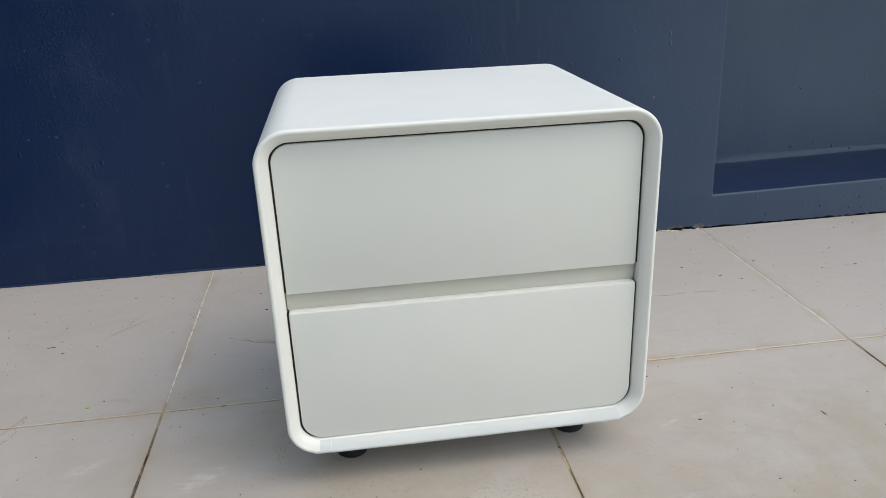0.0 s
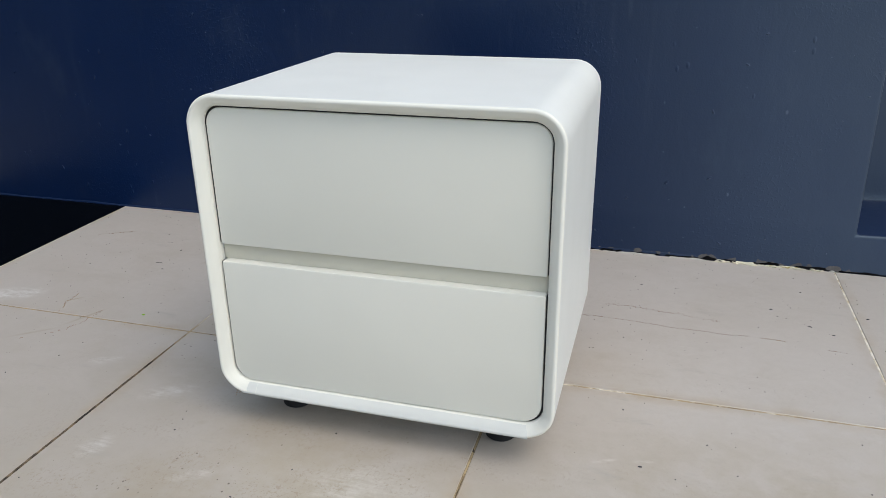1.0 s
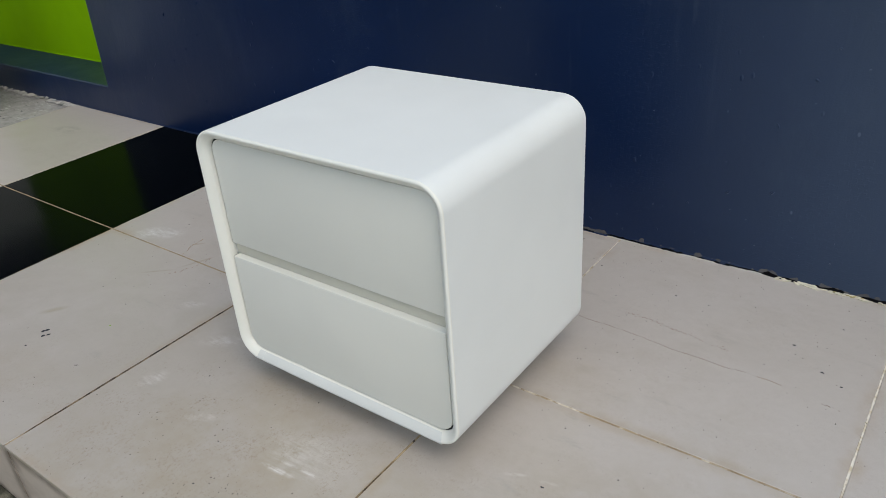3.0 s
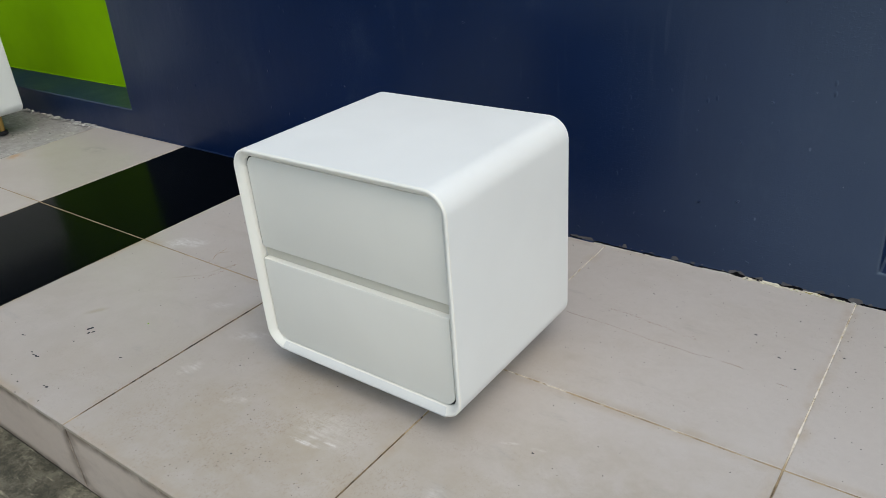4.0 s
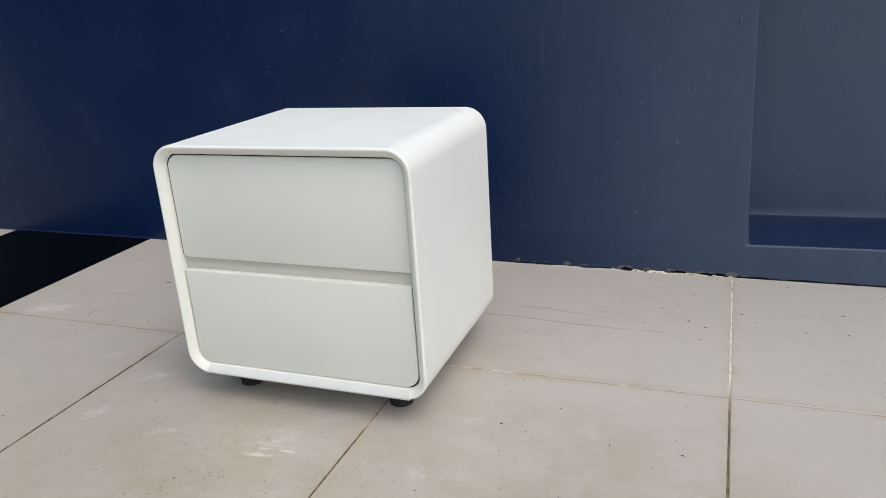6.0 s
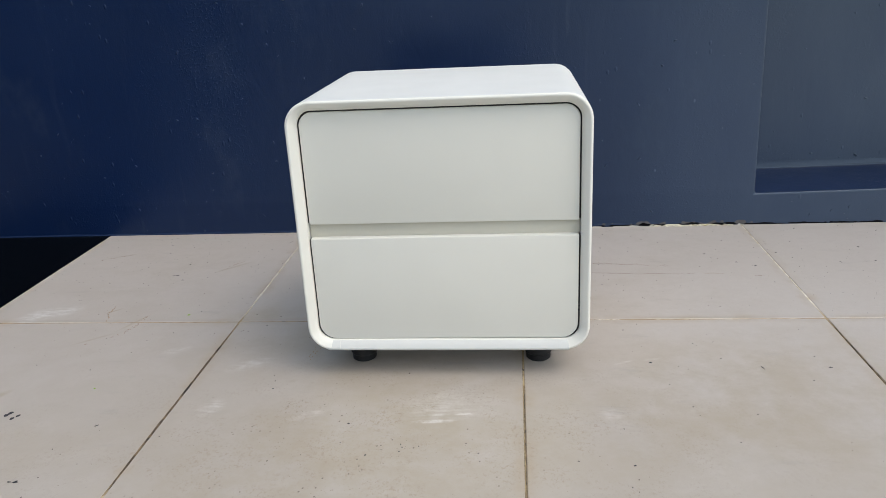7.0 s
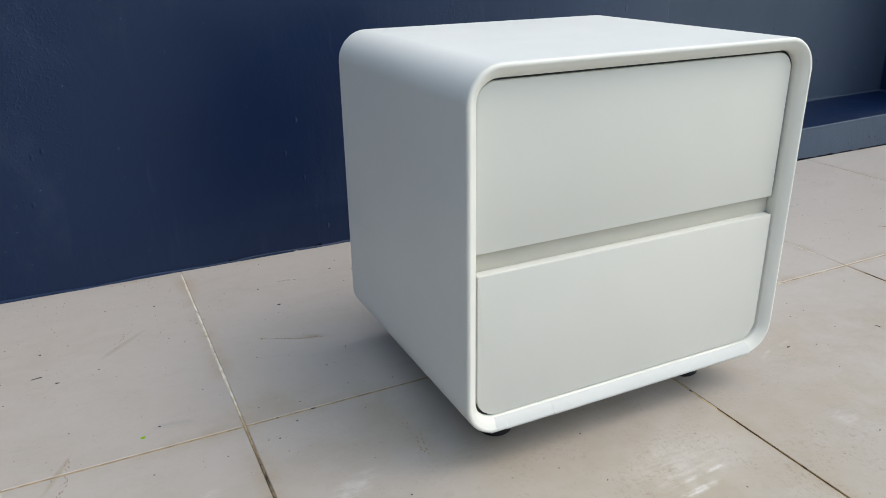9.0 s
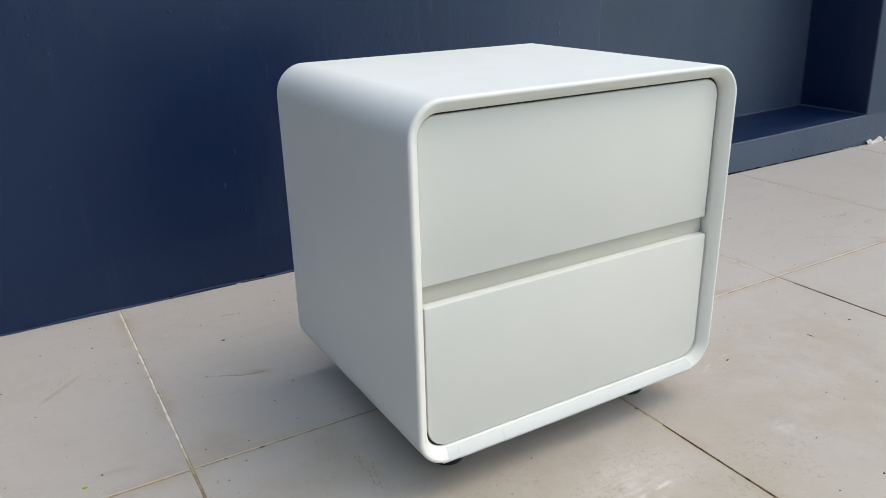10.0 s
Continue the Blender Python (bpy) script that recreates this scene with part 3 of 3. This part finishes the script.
bedside_cabinet("white rounded cabinet on brass feet with black pads, on bare screed", -2.87, -2.39, 0.088, 0.56, 1.10, 1.50, 0.32, brass=True)

# ---- floor tiles ----
def tile_mesh(wide, deep, high, material, name):
    bm = box(-wide / 2, wide / 2, -deep / 2, deep / 2, -high, 0, 0.0008, 1)
    bmesh.ops.recalc_face_normals(bm, faces=bm.faces)
    me = bpy.data.meshes.new(name)
    bm.to_mesh(me)
    bm.free()
    me.materials.append(material)
    return me


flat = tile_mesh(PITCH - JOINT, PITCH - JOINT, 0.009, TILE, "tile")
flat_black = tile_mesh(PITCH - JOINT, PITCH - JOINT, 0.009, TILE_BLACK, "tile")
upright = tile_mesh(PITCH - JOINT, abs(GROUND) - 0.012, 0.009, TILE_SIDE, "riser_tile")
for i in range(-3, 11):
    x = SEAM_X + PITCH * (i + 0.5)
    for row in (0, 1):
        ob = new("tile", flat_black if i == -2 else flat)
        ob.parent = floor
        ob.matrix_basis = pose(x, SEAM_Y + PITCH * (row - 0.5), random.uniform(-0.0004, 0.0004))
    ob = new("riser_tile", upright)
    ob.parent = floor
    ob.matrix_basis = pose(x, EDGE_Y + 0.003, GROUND / 2 - 0.0058, 90, 0, 0)


# ---- dirt, marks and the crumbling foot of the wall ----
rng = random.Random(7)


def blot(bm, x, y, z, wide, long, turn, n=7):
    """A flat flake of dirt with an uneven outline."""
    c, s = math.cos(turn), math.sin(turn)
    ring = []
    for k in range(n):
        a, r = 2 * math.pi * k / n, rng.uniform(0.65, 1.1)
        u, v = long * r * math.cos(a), wide * r * math.sin(a)
        ring.append((x + c * u - s * v, y + s * u + c * v))
    low = [bm.verts.new((px, py, z)) for px, py in ring]
    top = [bm.verts.new((x + (px - x) * 0.7, y + (py - y) * 0.7, z + 0.0007)) for px, py in ring]
    skin(bm, [low, top])
    bm.faces.new(top)


def free_of_cabinet(x, y):
    return not (-0.14 < x < 0.38 and 0.84 < y < 1.26)


flecks = bmesh.new()
FLECKS_BEHIND = ((0.459, 1.506, 2.7), (0.445, 1.545, 1.2), (0.476, 1.612, 1.6), (0.59, 1.649, 1.3), (0.272, 1.544, 1.8), (0.243, 1.563, 1.3), (0.18, 1.638, 2.2), (0.333, 1.66, 1.2),
                 (0.352, 1.444, 1.2), (0.443, 1.388, 1.6), (0.525, 1.477, 1.2), (0.528, 1.504, 1.4), (0.609, 1.543, 1.1), (0.706, 1.452, 3.0), (0.715, 1.424, 1.3), (0.743, 1.468, 1.1),
                 (0.767, 1.394, 3.0), (0.804, 1.369, 2.4), (0.771, 1.548, 1.8), (0.676, 1.366, 1.1), (0.561, 1.311, 1.1), (0.438, 1.264, 1.2), (0.47, 1.263, 1.1), (0.383, 1.21, 1.1), (0.401, 1.388, 1.0))
FLECKS_RIGHT = ((0.876, 1.453, 2.6), (0.903, 1.417, 1.6), (0.863, 1.477, 1.1), (0.873, 1.538, 1.2), (0.935, 1.533, 1.4), (0.945, 1.477, 1.2), (1.0, 1.386, 2.0), (1.08, 1.486, 2.8), (1.081, 1.39, 2.6),
                (1.241, 1.631, 2.6), (1.173, 1.605, 2.2), (0.979, 1.636, 2.4), (0.9, 1.36, 1.4), (0.91, 1.202, 1.2), (0.936, 1.205, 1.0), (0.952, 1.195, 1.0), (0.942, 1.102, 1.1), (0.987, 1.175, 1.1), (1.288, 1.267, 2.2), (1.39, 1.412, 2.2))
FLECKS_FRONT = ((0.453, 1.03, 1.9), (0.574, 0.971, 1.6), (0.484, 0.897, 2.6), (0.484, 1.056, 1.4), (0.611, 0.911, 1.3), (0.785, 1.029, 1.5), (0.775, 0.918, 1.5), (0.788, 0.879, 2.8), (0.744, 0.833, 1.3),
                (0.531, 0.882, 1.3), (0.503, 0.818, 1.2), (0.527, 0.748, 1.7), (0.621, 0.726, 1.3), (0.412, 0.59, 2.4), (0.409, 0.683, 1.6), (0.333, 0.599, 1.3), (0.401, 0.541, 1.3), (0.575, 0.65, 1.2),
                (0.016, 0.608, 2.2), (-0.027, 0.693, 1.8), (0.186, 0.615, 1.6), (0.189, 0.595, 1.2), (0.026, 0.765, 1.2), (0.051, 0.857, 1.5), (0.094, 0.632, 1.2), (0.066, 0.636, 1.2), (0.069, 0.629, 1.2), (0.066, 0.618, 1.1), (-0.029, 0.64, 1.1), (-0.186, 0.802, 1.7), (-0.19, 0.829, 1.4), (-0.197, 0.849, 1.4))
FLECKS_LEFT = ((-0.205, 1.433, 3.4), (-0.224, 1.518, 1.9), (-0.07, 1.551, 2.2), (-0.031, 1.529, 1.7), (-0.048, 1.587, 1.3), (-0.411, 1.531, 2.2), (-0.712, 1.58, 1.5), (-0.598, 1.428, 1.8), (-0.574, 1.321, 2.6),
               (-0.853, 1.328, 1.5), (-0.783, 1.327, 1.5), (-0.754, 1.305, 1.7), (-0.77, 1.202, 1.5), (-0.709, 1.191, 1.6), (-0.449, 1.132, 1.9), (-0.564, 0.869, 1.7), (-0.684, 0.888, 1.4), (-0.509, 0.991, 1.2),
               (-0.468, 1.027, 1.4), (-0.308, 1.03, 1.6), (-0.323, 1.033, 1.0), (-0.277, 1.059, 1.4), (-0.116, 1.104, 1.3), (-0.194, 1.185, 1.4), (-0.493, 1.55, 1.7), (-0.515, 1.336, 1.5), (-0.327, 0.651, 1.2), (-0.486, 0.614, 1.3))
for group in (FLECKS_BEHIND, FLECKS_RIGHT, FLECKS_FRONT, FLECKS_LEFT):
    for x, y, size in group:
        blot(flecks, x, y, 0.0004, size * 0.00068, size * 0.00112, rng.uniform(-0.5, 0.5))
        if size > 2.5:
            blot(flecks, x + rng.uniform(0.002, 0.004), y + rng.uniform(-0.002, 0.002), 0.0004, size * 0.0003, size * 0.0005, rng.uniform(0, 3))
dust = bmesh.new()
for _ in range(900):
    x, y = rng.uniform(-0.95, 2.3), rng.uniform(0.49, 1.67)
    if free_of_cabinet(x, y) and noise.noise((x * 3.1, y * 3.1, 8)) > -0.15:
        size = 0.00035 + 0.0011 * rng.random() ** 4
        blot(dust, x, y, 0.0004, size * 0.6, size, rng.uniform(0, 3.1), 5)
for _ in range(190):
    x, y = rng.uniform(0.30, 1.35), rng.uniform(1.10, 1.67)
    size = 0.0005 + 0.0009 * rng.random() ** 3
    if free_of_cabinet(x, y):
        blot(dust, x, y, 0.0004, size * 0.7, size, rng.uniform(0, 3.1), 6)
for _ in range(240):
    x, y = rng.uniform(-0.94, -0.16), 1.67 - 0.75 * rng.random() ** 1.5
    size = 0.0003 + 0.0009 * rng.random() ** 3
    blot(dust, x, y, 0.0004, size * 0.55, size * rng.uniform(1.0, 1.8), rng.uniform(-0.4, 0.9), 5)
tagged(finish("dust_specks", dust, GRIT, smooth=False), "fine grey-brown specks of dust on the tiles", "dirt", kind="stuff")
tagged(finish("dirt_flecks", flecks, PENCIL, smooth=False), "dark specks of grit scattered over the tiles", "dirt", kind="stuff")

scuffs = bmesh.new()
for x, y, wide, long, turn in ((-0.627, 0.713, 0.0065, 0.0105, 1.0), (-0.609, 0.704, 0.0060, 0.0105, 0.95), (-0.747, 0.612, 0.002, 0.008, 0.3), (-0.607, 0.662, 0.0018, 0.005, 0.4), (-0.657, 0.585, 0.003, 0.005, 0.1), (-0.642, 0.581, 0.003, 0.004, 0.6),
                               (-0.629, 0.582, 0.0042, 0.008, 0.2), (-0.491, 0.533, 0.004, 0.008, 0.5), (-0.505, 0.531, 0.0015, 0.005, 0.2), (-0.573, 0.508, 0.003, 0.004, 0.0), (-0.538, 0.485, 0.002, 0.003, 0.4), (-0.463, 0.496, 0.002, 0.003, 0.4),
                               (-0.60, 1.35, 0.0018, 0.010, 0.1), (0.6735, 0.880, 0.0007, 0.010, -1.35), (-0.451, 0.680, 0.0012, 0.007, 0.5)):
    for _ in range(4):
        d = rng.uniform(-0.6, 0.6) * long
        blot(scuffs, x + d * math.cos(turn), y + d * math.sin(turn) + rng.gauss(0, 0.0006), 0.0005, wide * rng.uniform(0.3, 0.7), long * rng.uniform(0.3, 0.6), turn + rng.gauss(0, 0.15), 9)
tagged(finish("scuff_marks", scuffs, PENCIL, smooth=False), "dark pencil-like scuff marks on the beige tiles", "dirt", kind="stuff")

rust = bmesh.new()
faint = bmesh.new()


def dribble(points, wide, density, wander, bm=rust, gate=-0.25):
    """A dried trickle: a chain of small overlapping flakes that thins out in places."""
    for (xa, ya), (xb, yb) in zip(points, points[1:]):
        long, way = math.hypot(xb - xa, yb - ya), math.atan2(yb - ya, xb - xa)
        n = max(2, int(long * density * 2))
        for k in range(n):
            f = (k + rng.random()) / n
            x, y = xa + (xb - xa) * f, ya + (yb - ya) * f
            if noise.noise((x * 60, y * 60, 5)) + rng.uniform(-0.3, 0.3) > gate:
                blot(bm, x + rng.gauss(0, wander), y + 0.003 * noise.noise((x * 30, y * 30, 2)) + rng.gauss(0, wander), 0.0003, wide * rng.uniform(0.4, 1.0), 0.45 / density * rng.uniform(0.4, 1.3), way + rng.gauss(0, 0.3), 6)


dribble(((0.321, 1.338), (0.411, 1.336), (0.457, 1.333), (0.528, 1.326), (0.598, 1.324), (0.654, 1.325)), 0.00055, 260, 0.0005, faint, -0.32)
dribble(((0.675, 1.326), (0.719, 1.321)), 0.0005, 260, 0.0006, rust, -0.1)
dribble(((0.769, 1.309), (0.814, 1.304)), 0.0004, 260, 0.0006, faint, 0.0)
dribble(((0.397, 1.396), (0.449, 1.398), (0.50, 1.387), (0.534, 1.387), (0.562, 1.377), (0.607, 1.373), (0.628, 1.369)), 0.0008, 260, 0.0022, faint, -0.12)
dribble(((1.115, 1.199), (1.202, 1.14)), 0.0005, 260, 0.0005)
dribble(((1.235, 1.114), (1.258, 1.093)), 0.0005, 260, 0.0005)
dribble(((-0.148, 0.998), (-0.144, 0.96), (-0.147, 0.93), (-0.143, 0.90)), 0.0013, 130, 0.0035)
dribble(((-0.15, 1.235), (-0.147, 1.218)), 0.0008, 200, 0.0012)
dribble(((-0.182, 1.537), (-0.146, 1.530)), 0.0008, 220, 0.0008)
dribble(((-0.665, 1.163), (-0.661, 1.14), (-0.664, 1.125), (-0.652, 1.105), (-0.645, 1.083)), 0.0011, 240, 0.0008)
dribble(((-0.565, 1.112), (-0.566, 1.057), (-0.585, 1.014)), 0.0012, 150, 0.0022, faint, 0.0)
dribble(((-0.585, 1.014), (-0.612, 0.992), (-0.636, 0.976)), 0.0012, 130, 0.003, faint, 0.15)
dribble(((-0.866, 1.463), (-0.82, 1.492), (-0.782, 1.513)), 0.0009, 180, 0.0012, faint, 0.05)
dribble(((-0.484, 1.414), (-0.465, 1.44), (-0.447, 1.459)), 0.0009, 150, 0.002, faint, 0.1)
dribble(((-0.274, 1.323), (-0.234, 1.302), (-0.19, 1.284), (-0.172, 1.277)), 0.0014, 200, 0.0012)
tagged(finish("rust_stains", faint, RUST_FAINT, smooth=False), "faint reddish lines dried on the tiles", "dirt", kind="stuff")
tagged(finish("rust_stains", rust, RUST, smooth=False), "thin rusty lines dried on the tiles", "dirt", kind="stuff")

seam = bmesh.new()


def seam_dirt_shade(x, y0, y1, wide, seed):
    """Dark dirt and painted shade spread unevenly over both edges of a joint."""
    n = int((y1 - y0) / 0.004)
    rows = []
    for k in range(n + 1):
        y = y0 + (y1 - y0) * k / n
        swell = math.sin(math.pi * min(1, max(0, (k + 1) / (n + 2)))) ** 0.5
        left, right = (wide * swell * max(0.1, 0.75 + 0.7 * noise.noise((y * 14, seed + j, 0)) + 0.5 * noise.noise((y * 70, seed + j, 4))) for j in (0, 9))
        rows.append([seam.verts.new(c) for c in ((x - left, y, -0.001), (x - left * 0.8, y, 0.0007), (x + right * 0.8, y, 0.0007), (x + right, y, -0.001))])
    for a, b in zip(rows, rows[1:]):
        for j in range(3):
            seam.faces.new((a[j], a[j + 1], b[j + 1], b[j]))


seam_dirt_shade(SEAM_X, 0.52, 1.03, 0.0027, 3)
# This thin strip paints the shade inside a recessed joint.
seam_dirt_shade(SEAM_X + PITCH + 0.0007, 0.5, 0.82, 0.0011, 33)
seam_dirt_shade(SEAM_X + 2 * PITCH, 0.5, 1.04, 0.0022, 21)
tagged(finish("joint_dirt", seam, SEAM_DIRT_SHADE, smooth=False), "dark brown dirt and painted shade along the open tile joints", "dirt", kind="stuff")

drop = bmesh.new()
blot(drop, -0.472, 1.116, 0.0001, 0.0030, 0.0036, 0.3, 12)
tagged(finish("paint_drop", drop, GREEN, smooth=False), "dried drop of lime green paint on the tile", "paint")
drop = bmesh.new()
blot(drop, -0.518, 0.801, 0.0001, 0.0022, 0.0027, 1.3, 12)
tagged(finish("paint_drop", drop, GREEN, smooth=False), "small dried drop of lime green paint on the tile", "paint")


def crumbs(name, material, count, x0, x1, high, deep, label, where=WALL_Y):
    bm = bmesh.new()
    for _ in range(count):
        x, r = rng.uniform(x0, x1), rng.uniform(0.35, 1.0)
        size = Vector((rng.uniform(0.003, 0.011), deep * r * 0.5, high * r * 0.6))
        m = Matrix.LocRotScale((x, where - deep * rng.uniform(0.1, 0.8), rng.uniform(0.0, high * 0.5)), Euler((rng.uniform(-0.4, 0.4), rng.uniform(-0.3, 0.3), rng.uniform(-0.4, 0.4))), size)
        bmesh.ops.create_icosphere(bm, subdivisions=1, radius=1, matrix=m)
    for v in bm.verts:
        v.co += noise.noise_vector(v.co * 90) * 0.0022
        v.co.y = min(v.co.y, where + 0.004)
    return tagged(finish(name, bm, material), label, "plaster", kind="stuff")


def bead(name, material, x0, x1, deep, high, gate, seed, label, category="plaster"):
    """A ragged ridge along the foot of the wall, broken wherever the noise falls under gate."""
    bm = bmesh.new()
    n = int((x1 - x0) / 0.003)
    last = None
    for k in range(n + 1):
        x = x0 + (x1 - x0) * k / n
        if noise.noise((x * 23, seed, 0)) + 0.4 * noise.noise((x * 90, seed, 3)) < gate:
            last = None
            continue
        fade = min(1.0, 0.12 + (noise.noise((x * 23, seed, 0)) + 0.4 * noise.noise((x * 90, seed, 3)) - gate) / 0.22)
        d = fade * deep * max(0.15, 0.8 + 0.7 * noise.noise((x * 17, seed, 1)) + 0.35 * noise.noise((x * 70, seed, 6)))
        h = fade * high * max(0.15, 0.8 + 0.8 * noise.noise((x * 31, seed, 2)) + 0.35 * noise.noise((x * 75, seed, 7)))
        ring = [bm.verts.new((x, WALL_Y - q * d, 0.0002 + p * h)) for q, p in ((1.0, 0.0), (0.85, 0.5), (0.5, 0.8), (0.1, 1.0), (-0.3, 1.0))]
        if last:
            for j in range(4):
                bm.faces.new((last[j], last[j + 1], ring[j + 1], ring[j]))
        last = ring
    return tagged(finish(name, bm, material), label, category, kind="stuff")


bead("dark_gap", DARK_GAP, 0.15, 0.255, 0.0030, 0.0065, -0.35, 4, "black crack between the tiles and the painted wall", "gap")
bead("dark_gap", DARK_GAP, 0.255, 0.60, 0.0026, 0.0066, -0.55, 9, "thin black crack under the painted wall", "gap")
bead("dark_gap", DARK_GAP, 0.595, 0.872, 0.0034, 0.0068, -0.4, 14, "black broken gap under the painted wall", "gap")
bead("dark_gap", DARK_GAP, -0.26, -0.02, 0.0020, 0.0055, -0.1, 19, "thin black crack under the painted wall", "gap")
bead("dark_gap", DARK_GAP, 0.872, 2.12, 0.0022, 0.0042, -0.35, 23, "thin black crack under the painted wall", "gap")
bead("plaster_bead", RUBBLE_PALE, 0.243, 0.595, 0.0052, 0.0022, -0.34, 29, "pale ragged bead of plaster between tiles and wall")
bead("wall_grime", GRIME, 0.15, 0.90, 0.0012, 0.0120, -0.15, 53, "grey ragged grime along the foot of the wall", "dirt")
bead("plaster_bead", RUBBLE, 0.15, 0.245, 0.0060, 0.0030, 0.0, 31, "thin cream bead of plaster between tiles and wall")
bead("plaster_bead", RUBBLE, 0.655, 0.80, 0.0070, 0.0040, -0.2, 37, "cream crumbling plaster in the gap under the wall")
bead("plaster_bead", RUBBLE_PALE, 0.80, 0.870, 0.0060, 0.0028, 0.05, 41, "last pale bits of plaster beside the joint")
bead("plaster_bead", RUBBLE_PALE, 2.13, 3.2, 0.0120, 0.0170, -0.5, 43, "white plaster ridge along the foot of the wall")
bead("plaster_bead", RUBBLE_PALE, -0.24, 0.0, 0.0040, 0.0022, 0.12, 47, "small pale chips along the foot of the wall")
crumbs("plaster_crumbs", RUBBLE, 46, 0.60, 0.86, 0.0036, 0.011, "pale plaster crumbs in the gap under the wall")
crumbs("yellow_crumbs", RUBBLE_YELLOW, 7, 0.72, 0.78, 0.005, 0.007, "yellowed plaster crumbs in the gap under the wall")
crumbs("plaster_crumbs", RUBBLE_PALE, 12, 2.0, 2.13, 0.005, 0.010, "white plaster chips at the end of the recess")
crumbs("screed_crumbs", RUBBLE_GREY, 150, -3.0, -2.12, 0.0016, 0.034, "white plaster crumbs along the wall on the screed")

debris = bmesh.new()
for _ in range(70):
    blot(debris, rng.uniform(-2.75, -2.16), rng.uniform(1.15, 1.66), -0.0058, rng.uniform(0.0015, 0.004), rng.uniform(0.002, 0.007), rng.uniform(0, 3.1))
tagged(finish("screed_debris", debris, PENCIL, smooth=False), "dark bits of debris on the grey screed", "dirt", kind="stuff")


def paint_lip(x0, x1, high, deep):
    """The uneven bead of paint along the foot of the wall."""
    bm = bmesh.new()
    n = int((x1 - x0) / 0.012)
    rings = []
    for k in range(n + 1):
        x = x0 + (x1 - x0) * k / n
        h, d = (high * (0.75 + 0.5 * noise.noise((x * 9, 3.1, 0)) + 0.2 * noise.noise((x * 45, 1, 0))), deep * (0.8 + 0.6 * noise.noise((x * 13, 7.7, 0)) + 0.25 * noise.noise((x * 60, 2, 0))))
        rings.append([bm.verts.new((x, WALL_Y - q * d, p * h)) for q, p in ((-0.2, 1.05), (0.25, 1.0), (0.6, 0.8), (0.85, 0.45), (1.0, 0.0))])
    for a, b in zip(rings, rings[1:]):
        for k in range(len(a) - 1):
            bm.faces.new((a[k], a[k + 1], b[k + 1], b[k]))
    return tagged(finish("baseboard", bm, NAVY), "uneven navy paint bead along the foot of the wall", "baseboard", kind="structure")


paint_lip(-2.14, 0.25, 0.005, 0.004)
paint_lip(0.25, 0.60, 0.009, 0.0016)

lumps = bmesh.new()
for x0, x1, y, z0, z1, count in ((0.93, 2.08, NAVY_BACK, 0.11, 0.7, 60), (0.93, 2.08, NAVY_BACK, 0.105, 0.17, 40), (0.15, 0.88, WALL_Y, 0.02, 0.7, 30), (0.15, 2.3, WALL_Y, 0.01, 0.07, 50), (-1.5, 0.1, WALL_Y, 0.01, 0.8, 110)):
    for _ in range(count):
        r = 0.0009 + 0.0024 * rng.random() ** 2
        place = Matrix.LocRotScale((rng.uniform(x0, x1), y, rng.uniform(z0, z1)), Euler((0, rng.uniform(0, 3), 0)), Vector((r * rng.uniform(0.8, 2.6), r * 0.9, r * 0.8)))
        bmesh.ops.create_icosphere(lumps, subdivisions=1, radius=1, matrix=place)
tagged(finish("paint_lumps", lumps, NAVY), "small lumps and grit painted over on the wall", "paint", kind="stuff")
